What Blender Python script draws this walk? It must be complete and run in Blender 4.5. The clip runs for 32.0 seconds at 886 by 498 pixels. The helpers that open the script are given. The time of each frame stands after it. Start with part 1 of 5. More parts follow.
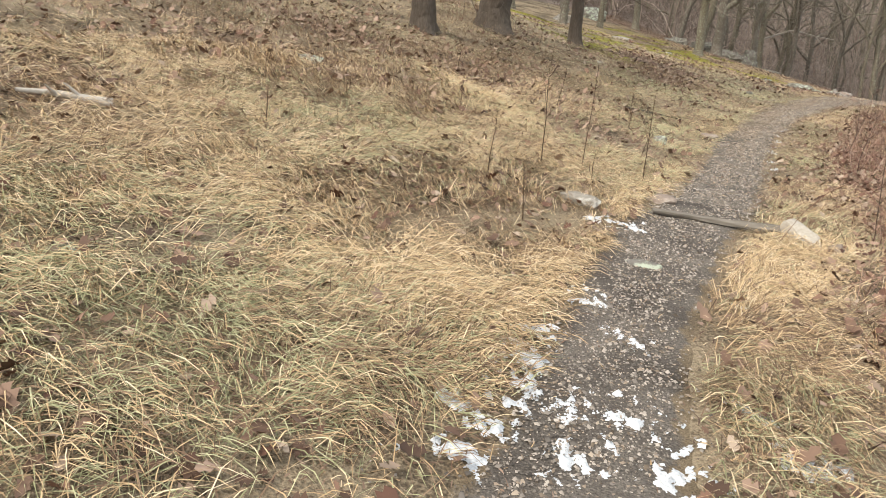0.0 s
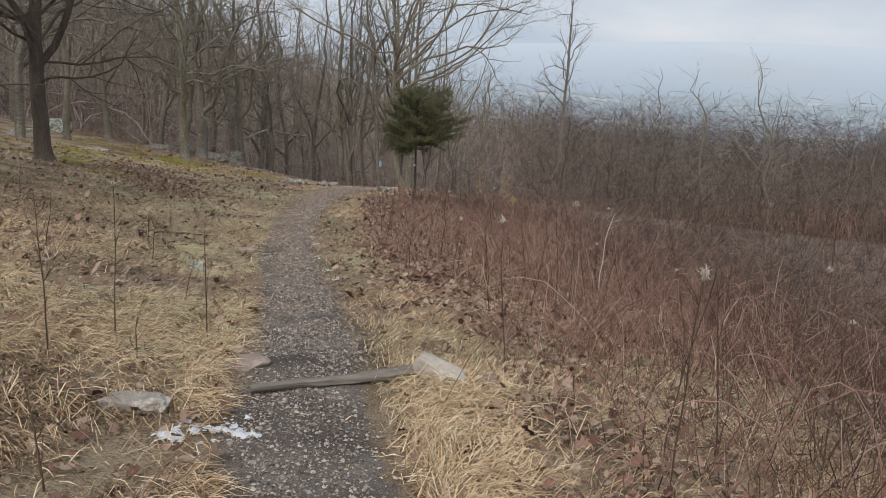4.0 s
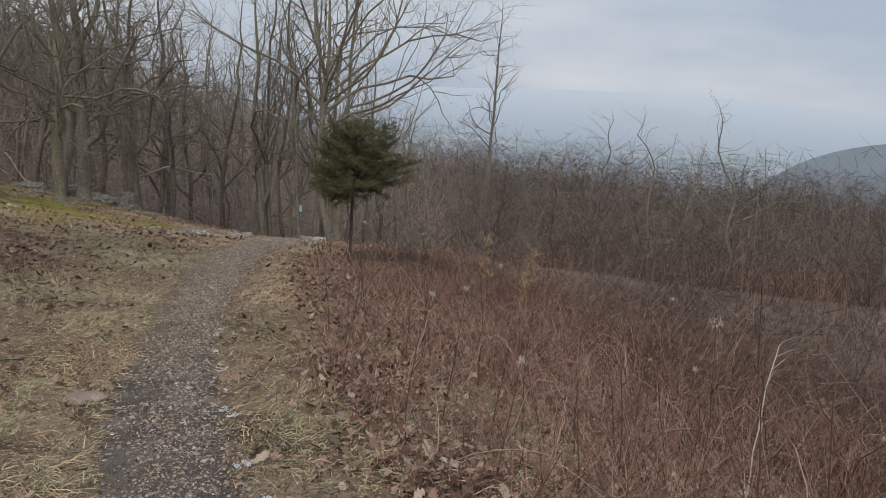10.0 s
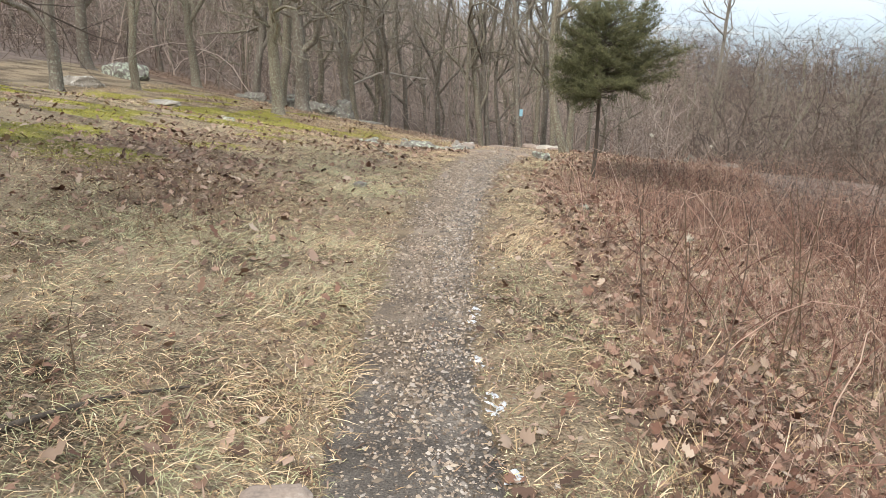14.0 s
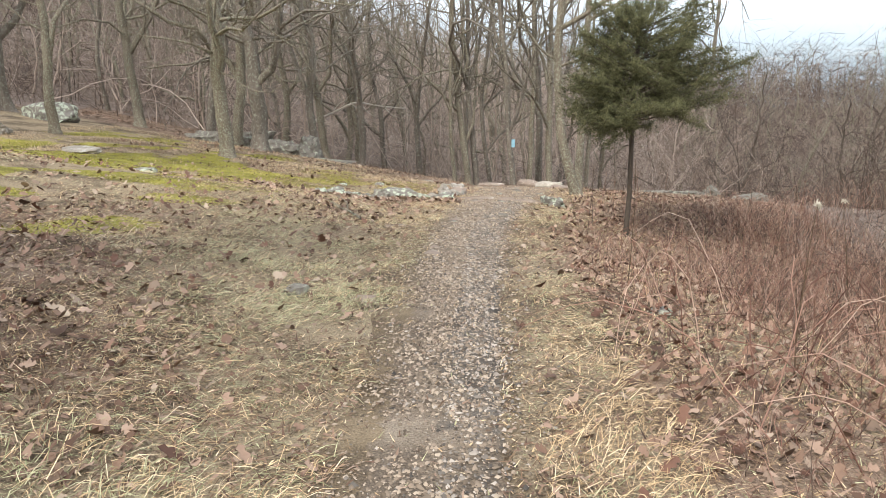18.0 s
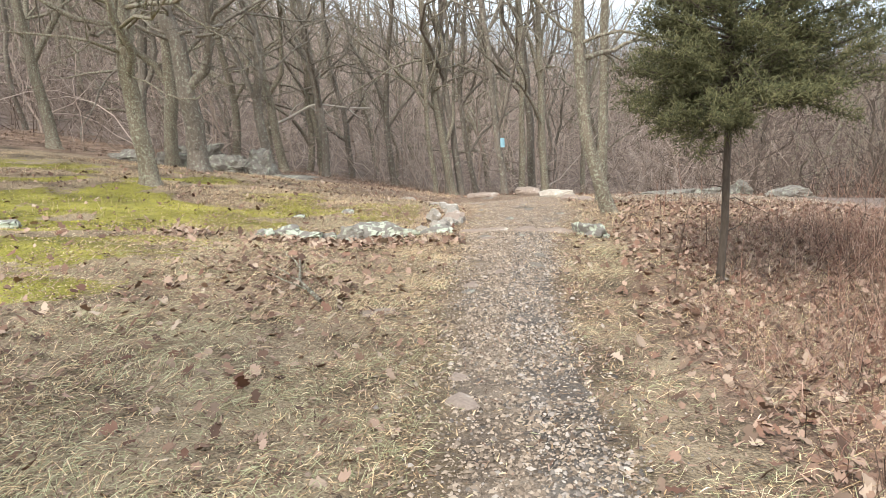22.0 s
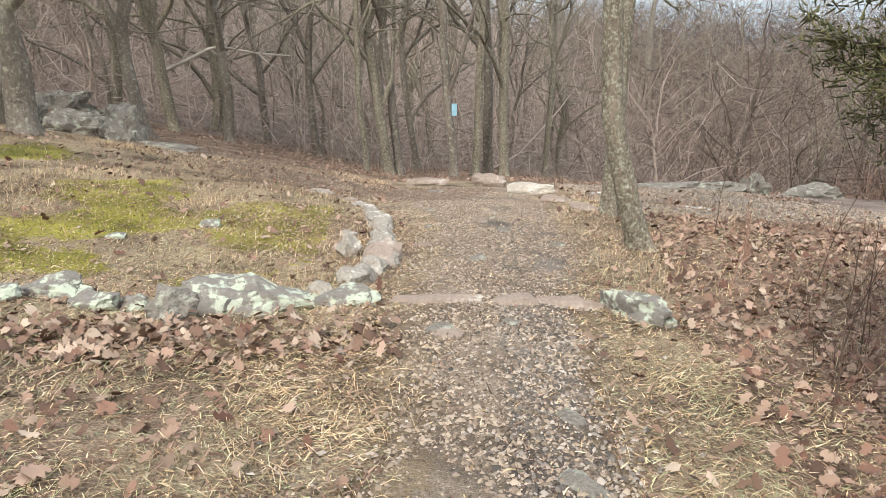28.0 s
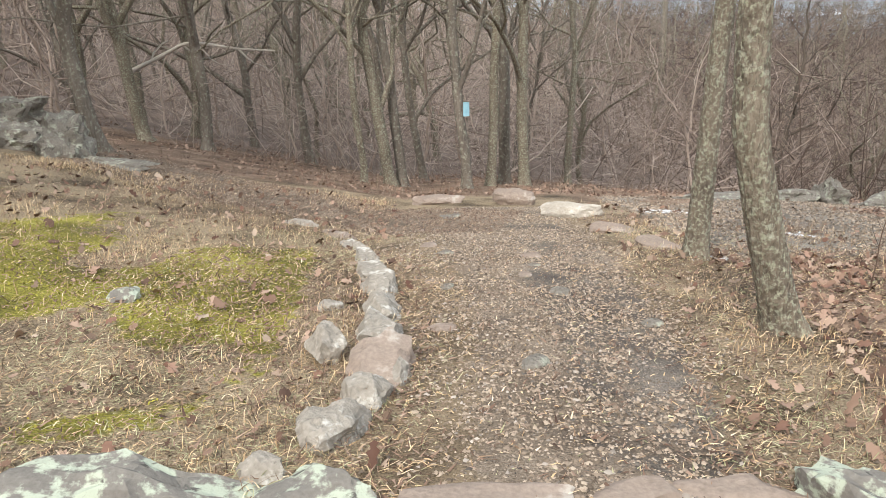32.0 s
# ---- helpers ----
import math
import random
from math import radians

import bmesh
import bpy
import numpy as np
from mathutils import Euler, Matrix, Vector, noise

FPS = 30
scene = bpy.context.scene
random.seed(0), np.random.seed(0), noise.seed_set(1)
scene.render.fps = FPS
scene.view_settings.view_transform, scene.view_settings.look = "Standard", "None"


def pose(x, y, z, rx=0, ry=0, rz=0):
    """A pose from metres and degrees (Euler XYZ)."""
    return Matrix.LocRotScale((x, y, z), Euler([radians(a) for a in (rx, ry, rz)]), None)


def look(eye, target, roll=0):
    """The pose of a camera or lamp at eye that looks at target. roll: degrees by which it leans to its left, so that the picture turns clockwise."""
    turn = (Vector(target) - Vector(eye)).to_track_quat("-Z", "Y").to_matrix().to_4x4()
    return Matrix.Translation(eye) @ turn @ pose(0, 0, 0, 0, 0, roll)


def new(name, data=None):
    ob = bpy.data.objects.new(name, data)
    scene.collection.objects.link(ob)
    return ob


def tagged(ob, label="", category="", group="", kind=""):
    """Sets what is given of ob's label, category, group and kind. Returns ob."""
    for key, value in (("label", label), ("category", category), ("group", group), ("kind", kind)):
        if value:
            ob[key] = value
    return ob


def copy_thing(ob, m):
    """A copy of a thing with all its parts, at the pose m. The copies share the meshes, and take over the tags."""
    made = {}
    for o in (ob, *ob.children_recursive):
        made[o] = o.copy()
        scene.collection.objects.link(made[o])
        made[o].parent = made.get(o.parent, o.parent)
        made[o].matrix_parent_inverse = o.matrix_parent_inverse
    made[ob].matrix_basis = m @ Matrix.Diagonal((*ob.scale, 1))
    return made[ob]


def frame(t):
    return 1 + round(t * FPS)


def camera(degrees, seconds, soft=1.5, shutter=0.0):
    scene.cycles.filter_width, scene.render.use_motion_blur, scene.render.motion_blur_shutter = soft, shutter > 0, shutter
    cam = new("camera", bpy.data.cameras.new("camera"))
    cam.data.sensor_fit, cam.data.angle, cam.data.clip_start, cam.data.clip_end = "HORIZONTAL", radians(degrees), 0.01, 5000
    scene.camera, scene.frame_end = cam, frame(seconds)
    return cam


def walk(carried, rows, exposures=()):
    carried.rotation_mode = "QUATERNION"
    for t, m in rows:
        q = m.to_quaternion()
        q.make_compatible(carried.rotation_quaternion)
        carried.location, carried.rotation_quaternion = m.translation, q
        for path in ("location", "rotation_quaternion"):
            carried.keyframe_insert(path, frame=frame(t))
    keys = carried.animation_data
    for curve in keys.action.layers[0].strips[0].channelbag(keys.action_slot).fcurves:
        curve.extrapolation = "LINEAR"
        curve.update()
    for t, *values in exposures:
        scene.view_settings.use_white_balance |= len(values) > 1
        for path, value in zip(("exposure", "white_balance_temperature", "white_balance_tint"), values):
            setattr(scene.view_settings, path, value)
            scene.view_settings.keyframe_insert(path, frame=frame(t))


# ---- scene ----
cam = camera(61.4, 32.0, soft=0.6)
PATH = [
    (0, (1.361, 1.251, 1.340), (0.325, 2.779, 0.569), 3.09),
    (0.5, (1.320, 1.478, 1.299), (0.376, 3.049, 0.498), 1.32),
    (1, (1.093, 1.571, 1.289), (0.298, 3.216, 0.475), 1.79),
    (1.5, (0.937, 1.796, 1.285), (0.356, 3.595, 0.632), 3.97),
    (2, (0.799, 2.071, 1.264), (0.415, 3.943, 0.675), 1.54),
    (2.5, (0.514, 2.254, 1.225), (0.505, 4.191, 0.726), 2.56),
    (4.5, (0.206, 3.546, 1.069), (0.335, 5.497, 0.647), 2.47),
    (5, (0.081, 3.921, 1.082), (0.204, 5.891, 0.761), 2.69),
    (5.5, (0.025, 4.251, 1.064), (0.163, 6.213, 0.697), 3.63),
    (6, (0.000, 4.600, 1.044), (0.121, 6.561, 0.671), 3.03),
    (6.5, (-0.158, 4.982, 1.005), (-0.078, 6.942, 0.612), 3.22),
    (7, (-0.082, 5.355, 0.940), (0.063, 7.279, 0.413), 0.77),
    (7.5, (-0.123, 5.728, 0.937), (-0.148, 7.672, 0.468), 0.06),
    (8, (-0.207, 6.056, 0.935), (-0.239, 7.987, 0.415), 2.59),
    (8.5, (-0.204, 6.342, 0.943), (-0.414, 8.299, 0.589), 2.46),
    (9, (-0.258, 6.848, 0.924), (-0.130, 8.826, 0.653), 3.33),
    (9.5, (-0.248, 7.222, 0.844), (0.177, 9.149, 0.517), 2.34),
    (10, (-0.222, 7.621, 0.802), (0.134, 9.561, 0.466), 4.19),
    (10.5, (-0.357, 7.965, 0.723), (-0.148, 9.905, 0.287), 2.57),
    (11, (-0.348, 8.277, 0.670), (-0.288, 10.190, 0.091), 1.39),
    (11.5, (-0.379, 8.601, 0.634), (-0.468, 10.513, 0.053), 1.28),
    (12, (-0.560, 8.947, 0.619), (-0.554, 10.872, 0.077), 1.16),
    (12.5, (-0.634, 9.321, 0.601), (-0.544, 11.243, 0.054), 1.75),
    (13, (-0.716, 9.770, 0.552), (-0.775, 11.687, -0.013), 1.72),
    (13.5, (-0.840, 10.144, 0.546), (-0.760, 12.060, -0.022), 1.86),
    (14, (-0.874, 10.618, 0.479), (-1.050, 12.514, -0.132), 0.74),
    (14.5, (-0.905, 11.138, 0.426), (-1.091, 13.072, -0.044), 0.77),
    (16.5, (-0.978, 13.100, 0.262), (-1.043, 15.040, -0.220), 0.22),
    (17, (-1.164, 13.568, 0.222), (-1.350, 15.491, -0.295), -1.24),
    (17.5, (-1.248, 14.003, 0.206), (-1.292, 15.918, -0.371), -1.47),
    (18, (-1.283, 14.478, 0.185), (-1.420, 16.398, -0.358), -1.11),
    (18.5, (-1.396, 15.029, 0.145), (-1.520, 16.945, -0.415), -1.01),
    (19, (-1.358, 15.492, 0.070), (-1.522, 17.392, -0.532), -4.52),
    (19.5, (-1.383, 15.974, 0.041), (-1.644, 17.851, -0.598), -2.23),
    (20, (-1.515, 16.499, 0.037), (-1.655, 18.409, -0.537), -0.23),
    (20.5, (-1.584, 17.020, 0.014), (-1.804, 18.928, -0.542), -0.86),
    (21, (-1.693, 17.503, -0.034), (-1.709, 19.403, -0.661), -1.06),
    (21.5, (-1.754, 18.043, -0.089), (-1.737, 19.952, -0.687), -2.55),
    (22, (-1.864, 18.514, -0.087), (-1.929, 20.433, -0.647), -4.06),
    (22.5, (-1.945, 18.964, -0.136), (-1.849, 20.880, -0.700), -3.98),
    (23, (-1.948, 19.413, -0.187), (-1.982, 21.355, -0.664), -2.65),
    (23.5, (-2.031, 19.901, -0.264), (-2.029, 21.847, -0.727), -4.02),
    (24, (-2.000, 20.375, -0.299), (-2.088, 22.307, -0.809), -3.38),
    (24.5, (-2.000, 20.721, -0.350), (-2.062, 22.644, -0.894), -3.73),
    (25, (-2.057, 21.170, -0.378), (-2.016, 23.092, -0.932), -3.60),
    (25.5, (-1.976, 21.532, -0.406), (-1.890, 23.456, -0.948), -2.36),
    (27.5, (-1.864, 23.130, -0.576), (-1.804, 25.026, -1.207), -1.78),
    (28, (-1.837, 23.510, -0.591), (-1.737, 25.389, -1.268), -0.54),
    (28.5, (-1.792, 23.843, -0.627), (-1.737, 25.760, -1.192), -0.44),
    (29, (-1.837, 24.216, -0.700), (-1.827, 26.126, -1.293), -2.81),
    (29.5, (-1.783, 24.527, -0.721), (-1.659, 26.430, -1.324), 1.99),
    (30, (-1.810, 24.808, -0.753), (-1.896, 26.688, -1.430), -1.92),
    (30.5, (-1.863, 25.128, -0.792), (-1.944, 27.013, -1.457), -2.93),
    (31, (-1.778, 25.529, -0.849), (-1.732, 27.428, -1.475), -0.26),
    (31.5, (-1.782, 25.874, -0.897), (-1.714, 27.770, -1.528), -1.42),
    (32, (-1.855, 26.197, -0.940), (-1.767, 28.073, -1.627), -1.85),
]
EXPOSURES = [(0, 0.65, 7150, 10), (1.5, 0.69, 6850, 10), (2, 0.66, 6800, 10), (2.5, 0.51, 6800, 10), (4.5, -0.25, 6550, 13), (5, 0.1, 6550, 13), (6, -0.2, 6550, 13), (7, 0.25, 6550, 13), (8, 0.6, 6550, 13), (9, 0.0, 6550, 13), (10, -0.4, 6550, 13), (10.5, 0.1, 6550, 13), (11, 0.55, 6750, 10), (12, 0.42, 6750, 10), (13, 0.78, 6750, 10), (14.5, 0.75, 6750, 10), (16.5, 0.65, 6750, 10), (17, 0.65, 6750, 10), (19, 1.1, 6750, 10), (21, 1.14, 6750, 10), (23, 1.0, 6750, 10), (25, 0.97, 6750, 10), (28, 0.97, 6750, 10), (32, 0.9, 6750, 10)]
walk(cam, [(t, look(eye, target, roll)) for t, eye, target, roll in PATH], EXPOSURES)

# ---- the lie of the land ----
YK = np.array([-60, -10, 0, 3, 5, 7.5, 9.5, 11, 13, 15.5, 17.5, 20.4, 23, 26.2, 28.2, 28.6, 30.3, 32.4, 36, 38, 50, 70, 120, 170, 400, 900])
ZK = np.array([5, 0.6, -0.15, -0.42, -0.54, -0.75, -1.0, -1.15, -1.33, -1.5, -1.62, -1.88, -2.14, -2.5, -2.74, -2.8, -3.05, -3.35, -4.0, -4.4, -7.0, -7.5, -5.2, -6.5, -120, -300])
XK = np.array([-10, 0, 3.4, 5, 6.5, 8, 10.4, 12.4, 14.7, 17, 20.2, 22.5, 24.7, 26.7, 28.3, 30.5, 33, 60])
XC = np.array([2.6, 1.35, 0.6, 0.14, -0.17, -0.28, -0.68, -1.1, -1.43, -1.6, -1.66, -1.7, -1.62, -1.42, -1.3, -0.98, -0.9, -0.9])
WC = np.array([0.45, 0.45, 0.42, 0.32, 0.38, 0.41, 0.41, 0.4, 0.42, 0.46, 0.5, 0.54, 0.56, 0.65, 0.68, 0.95, 1.1, 1.1])


def smooth(t):
    t = np.clip(t, 0, 1)
    return t * t * (3 - 2 * t)


def trail_x(y):
    return np.interp(y, XK, XC)


def land(x, y):
    """The height of the ground."""
    x, y = np.asarray(x, float), np.asarray(y, float)
    z = (np.interp(y - 0.6, YK, ZK) + np.interp(y, YK, ZK) + np.interp(y + 0.6, YK, ZK)) / 3
    u = x - trail_x(y)
    left, right = np.maximum(-u, 0), np.maximum(u, 0)
    rate = np.interp(y, [8, 15, 22, 30, 40, 60], [0.2, 0.22, 0.165, 0.13, 0.19, 0.3])
    start = np.interp(y, [20, 26, 29, 31, 36], [0.8, 1.2, 2.6, 2.0, 1.0])
    z = z + rate * np.minimum(np.maximum(left - start, 0), 60)
    near = np.interp(y, [12, 20, 25, 27, 30], [0.05, 0.07, 0.17, 0.15, 0.05])
    steep = np.interp(y, [26, 31, 40, 47], [1.0, 0.2, 0.2, 1.0])
    z = z - near * np.minimum(right, 3) - 0.04 * np.clip(right - 3, 0, 60) - 0.4 * np.maximum(right - 150, 0) - steep * 0.14 * np.clip(right - 1.6, 0, 20) - steep * 0.08 * np.clip(right - 5, 0, 25)
    return z

# ---- sky and light ----
world = bpy.data.worlds.new("overcast")
scene.world = world
world.use_nodes = True
wn, wl = world.node_tree.nodes, world.node_tree.links
sky = wn.new("ShaderNodeTexSky")
sky.sky_type, sky.sun_disc = "NISHITA", False
sky.sun_elevation, sky.sun_rotation = radians(38), radians(150)
sky.air_density, sky.dust_density = 1.0, 4.0
cloud = wn.new("ShaderNodeTexNoise")
cloud.inputs["Scale"].default_value, cloud.inputs["Detail"].default_value = 2.2, 5
stretch = wn.new("ShaderNodeMapping")
stretch.inputs["Scale"].default_value = (1, 1, 4)
where = wn.new("ShaderNodeTexCoord")
wl.new(where.outputs["Generated"], stretch.inputs["Vector"])
wl.new(stretch.outputs["Vector"], cloud.inputs["Vector"])
veil = wn.new("ShaderNodeValToRGB")
veil.color_ramp.elements[0].position, veil.color_ramp.elements[1].position = 0.36, 0.66
veil.color_ramp.elements[0].color = (6.0, 7.2, 8.6, 1)
veil.color_ramp.elements[1].color = (9.2, 9.8, 10.4, 1)
wl.new(cloud.outputs["Fac"], veil.inputs["Fac"])
blend = wn.new("ShaderNodeMix")
blend.data_type = "RGBA"
blend.inputs["Factor"].default_value = 0.85
wl.new(sky.outputs["Color"], blend.inputs["A"])
wl.new(veil.outputs["Color"], blend.inputs["B"])
wl.new(blend.outputs["Result"], wn["Background"].inputs["Color"])
wn["Background"].inputs["Strength"].default_value = 0.1

sun = new("sun", bpy.data.lights.new("sun", "SUN"))
sun.data.energy, sun.data.angle, sun.data.color = 2.0, radians(12), (1.0, 0.95, 0.88)
sun.matrix_world = look((0, 0, 0), (0.35, 0.62, -0.75))


# ---- materials ----
def surface(name, cols, scale=6.0, fine=70.0, rough=0.9, bump=0.35, dist=0.01, island=0.0, spread=1.0, mask=None, spec=0.25, squash=(1, 1, 1), obj_random=0.0):
    """A rough natural surface: a colour ramp over coarse and fine noise, with relief. mask: (attribute, colours) laid over it."""
    m = bpy.data.materials.new(name)
    m.use_nodes = True
    n, l = m.node_tree.nodes, m.node_tree.links
    b = n["Principled BSDF"]
    b.inputs["Roughness"].default_value, b.inputs["Specular IOR Level"].default_value = rough, spec
    tc, mp = n.new("ShaderNodeTexCoord"), n.new("ShaderNodeMapping")
    mp.inputs["Scale"].default_value = squash
    l.new(tc.outputs["Object"], mp.inputs["Vector"])

    def noise_tex(sc, detail):
        t = n.new("ShaderNodeTexNoise")
        t.inputs["Scale"].default_value, t.inputs["Detail"].default_value = sc, detail
        l.new(mp.outputs["Vector"], t.inputs["Vector"])
        return t.outputs["Fac"]

    def calc(op, a, c):
        t = n.new("ShaderNodeMath")
        t.operation = op
        for i, v in enumerate((a, c)):
            if isinstance(v, (int, float)):
                t.inputs[i].default_value = v
            else:
                l.new(v, t.inputs[i])
        return t.outputs[0]

    def ramp(fac, colours):
        t = n.new("ShaderNodeValToRGB")
        e = t.color_ramp.elements
        while len(e) < len(colours):
            e.new(0.5)
        for i, c in enumerate(colours):
            e[i].position = 0.5 + (i / max(1, len(colours) - 1) - 0.5) * 0.6 * spread
            e[i].color = (*c, 1)
        l.new(fac, t.inputs["Fac"])
        return t.outputs["Color"]

    coarse, small = noise_tex(scale, 4), noise_tex(fine, 6)
    fac = calc("ADD", calc("MULTIPLY", coarse, 0.55), calc("MULTIPLY", small, 0.45))
    if island:
        geo = n.new("ShaderNodeNewGeometry")
        fac = calc("ADD", calc("MULTIPLY", fac, 1 - island), calc("MULTIPLY", geo.outputs["Random Per Island"], island))
    if obj_random:
        info = n.new("ShaderNodeObjectInfo")
        fac = calc("ADD", calc("MULTIPLY", fac, 1 - obj_random), calc("MULTIPLY", info.outputs["Random"], obj_random))
    colour = ramp(fac, cols)
    for attribute, over in mask or ():
        at = n.new("ShaderNodeAttribute")
        at.attribute_name = attribute
        edge = calc("ADD", at.outputs["Fac"], calc("MULTIPLY", calc("SUBTRACT", noise_tex(9, 5), 0.5), 1.1))
        step = n.new("ShaderNodeMapRange")
        step.inputs["From Min"].default_value, step.inputs["From Max"].default_value = 0.4, 0.6
        l.new(edge, step.inputs["Value"])
        mix = n.new("ShaderNodeMix")
        mix.data_type = "RGBA"
        l.new(step.outputs["Result"], mix.inputs["Factor"])
        l.new(colour, mix.inputs["A"])
        l.new(ramp(fac, over), mix.inputs["B"])
        colour = mix.outputs["Result"]
    l.new(colour, b.inputs["Base Color"])
    bp = n.new("ShaderNodeBump")
    bp.inputs["Strength"].default_value, bp.inputs["Distance"].default_value = bump, dist
    l.new(small, bp.inputs["Height"])
    l.new(bp.outputs["Normal"], b.inputs["Normal"])
    return m


def spotted(name, base, spots, scale, fine, low, high, rough=0.9, spot_scale=7.0, second=None, bump=0.6, dist=0.012, squash=(1, 1, 1)):
    """Stone or bark with patches of lichen that have edges of their own."""
    m = surface(name, base, scale, fine, rough, bump, dist, squash=squash)
    n, l = m.node_tree.nodes, m.node_tree.links
    b = n["Principled BSDF"]
    colour = b.inputs["Base Color"].links[0].from_socket
    tc = n.new("ShaderNodeTexCoord")
    for k, (cols, sc, lo, hi) in enumerate([(spots, spot_scale, low, high)] + ([second] if second else [])):
        t = n.new("ShaderNodeTexNoise")
        t.inputs["Scale"].default_value, t.inputs["Detail"].default_value, t.inputs["Roughness"].default_value = sc, 7, 0.62
        if k:
            t.inputs["Distortion"].default_value = 0.6
        l.new(tc.outputs["Object"], t.inputs["Vector"])
        r = n.new("ShaderNodeMapRange")
        r.inputs["From Min"].default_value, r.inputs["From Max"].default_value = lo, hi
        l.new(t.outputs["Fac"], r.inputs["Value"])
        mix = n.new("ShaderNodeMix")
        mix.data_type = "RGBA"
        mix.inputs["B"].default_value = (*cols, 1)
        l.new(r.outputs["Result"], mix.inputs["Factor"])
        l.new(colour, mix.inputs["A"])
        colour = mix.outputs["Result"]
    l.new(colour, b.inputs["Base Color"])
    return m


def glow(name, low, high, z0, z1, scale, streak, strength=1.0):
    """The far distance as a glowing backdrop: haze is put into its colours, from its foot's colour to its top's."""
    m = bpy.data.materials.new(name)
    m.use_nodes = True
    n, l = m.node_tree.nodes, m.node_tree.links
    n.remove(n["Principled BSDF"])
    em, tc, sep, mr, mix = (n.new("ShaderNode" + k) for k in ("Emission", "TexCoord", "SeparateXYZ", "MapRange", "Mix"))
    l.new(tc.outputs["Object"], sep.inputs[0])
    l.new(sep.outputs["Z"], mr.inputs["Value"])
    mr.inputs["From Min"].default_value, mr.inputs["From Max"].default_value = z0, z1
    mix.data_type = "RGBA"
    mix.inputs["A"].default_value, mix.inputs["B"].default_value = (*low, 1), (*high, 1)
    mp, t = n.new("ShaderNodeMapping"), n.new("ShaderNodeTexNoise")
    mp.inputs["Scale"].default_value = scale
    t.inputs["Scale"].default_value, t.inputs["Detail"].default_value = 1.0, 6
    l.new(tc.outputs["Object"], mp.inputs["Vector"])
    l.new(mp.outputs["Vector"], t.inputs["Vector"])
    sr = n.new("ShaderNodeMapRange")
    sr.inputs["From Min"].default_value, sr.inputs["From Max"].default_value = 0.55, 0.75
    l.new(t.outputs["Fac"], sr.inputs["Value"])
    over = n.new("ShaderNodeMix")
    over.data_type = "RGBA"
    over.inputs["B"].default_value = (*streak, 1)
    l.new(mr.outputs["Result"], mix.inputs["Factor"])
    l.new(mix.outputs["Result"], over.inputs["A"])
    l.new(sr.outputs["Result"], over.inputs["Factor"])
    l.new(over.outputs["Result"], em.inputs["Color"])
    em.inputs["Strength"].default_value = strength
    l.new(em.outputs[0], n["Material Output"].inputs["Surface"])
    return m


# soil and thatch; the darkest tones also stand in for shade between blades
GROUND = surface("ground_litter", [(0.04, 0.03, 0.021), (0.16, 0.12, 0.079), (0.37, 0.29, 0.196), (0.21, 0.17, 0.106)], 1.4, 55, 0.95, 1.0, 0.03, spread=0.6,
                 mask=[("litter", [(0.06, 0.039, 0.028), (0.22, 0.15, 0.107), (0.42, 0.305, 0.222)]), ("wood", [(0.1, 0.077, 0.065), (0.21, 0.162, 0.136), (0.34, 0.268, 0.226)]), ("moss", [(0.055, 0.05, 0.02), (0.225, 0.205, 0.042), (0.46, 0.42, 0.09)]), ("bare", [(0.12, 0.104, 0.086), (0.25, 0.222, 0.188), (0.42, 0.382, 0.335)])])
GRAVEL_BED = surface("gravel_bed", [(0.05, 0.043, 0.037), (0.125, 0.106, 0.09), (0.27, 0.235, 0.2)], 2.2, 95, 0.9, 1.0, 0.02, spread=0.6, mask=[("worn", [(0.085, 0.066, 0.051), (0.2, 0.156, 0.118), (0.38, 0.312, 0.242)]), ("verge", [(0.08, 0.058, 0.039), (0.2, 0.15, 0.097), (0.35, 0.27, 0.18)])])
PEBBLE = surface("pebble", [(0.05, 0.044, 0.04), (0.15, 0.13, 0.113), (0.29, 0.25, 0.214), (0.56, 0.495, 0.43)], 3, 60, 0.8, 0.3, 0.004, island=0.8, spread=1.5)
TAN_PEBBLE = surface("tan_pebble", [(0.06, 0.045, 0.034), (0.19, 0.147, 0.11), (0.32, 0.25, 0.19), (0.51, 0.42, 0.328)], 3, 60, 0.8, 0.3, 0.004, island=0.8, spread=1.5)
STRAW = surface("dry_grass", [(0.16, 0.1, 0.056), (0.47, 0.325, 0.182), (0.71, 0.53, 0.32), (0.88, 0.755, 0.565)], 1.6, 20, 0.75, 0.1, 0.002, island=0.62, spread=1.35)
BROWN_GRASS = surface("brown_grass", [(0.065, 0.043, 0.028), (0.2, 0.128, 0.082), (0.39, 0.265, 0.172)], 1.6, 20, 0.8, 0.1, 0.002, island=0.65, spread=1.4)
GREEN = surface("pale_green_grass", [(0.15, 0.15, 0.075), (0.375, 0.37, 0.205), (0.62, 0.59, 0.385)], 1.3, 20, 0.7, 0.1, 0.002, island=0.65, spread=1.4)
LEAF = surface("fallen_leaf", [(0.055, 0.032, 0.023), (0.155, 0.092, 0.064), (0.265, 0.17, 0.122), (0.44, 0.315, 0.24)], 2, 40, 0.7, 0.2, 0.002, island=0.85, spread=1.6)
PALE_LEAF = surface("bleached_leaf", [(0.12, 0.08, 0.057), (0.24, 0.168, 0.122), (0.35, 0.262, 0.197), (0.5, 0.395, 0.305)], 2, 40, 0.65, 0.2, 0.002, island=0.85, spread=1.6)
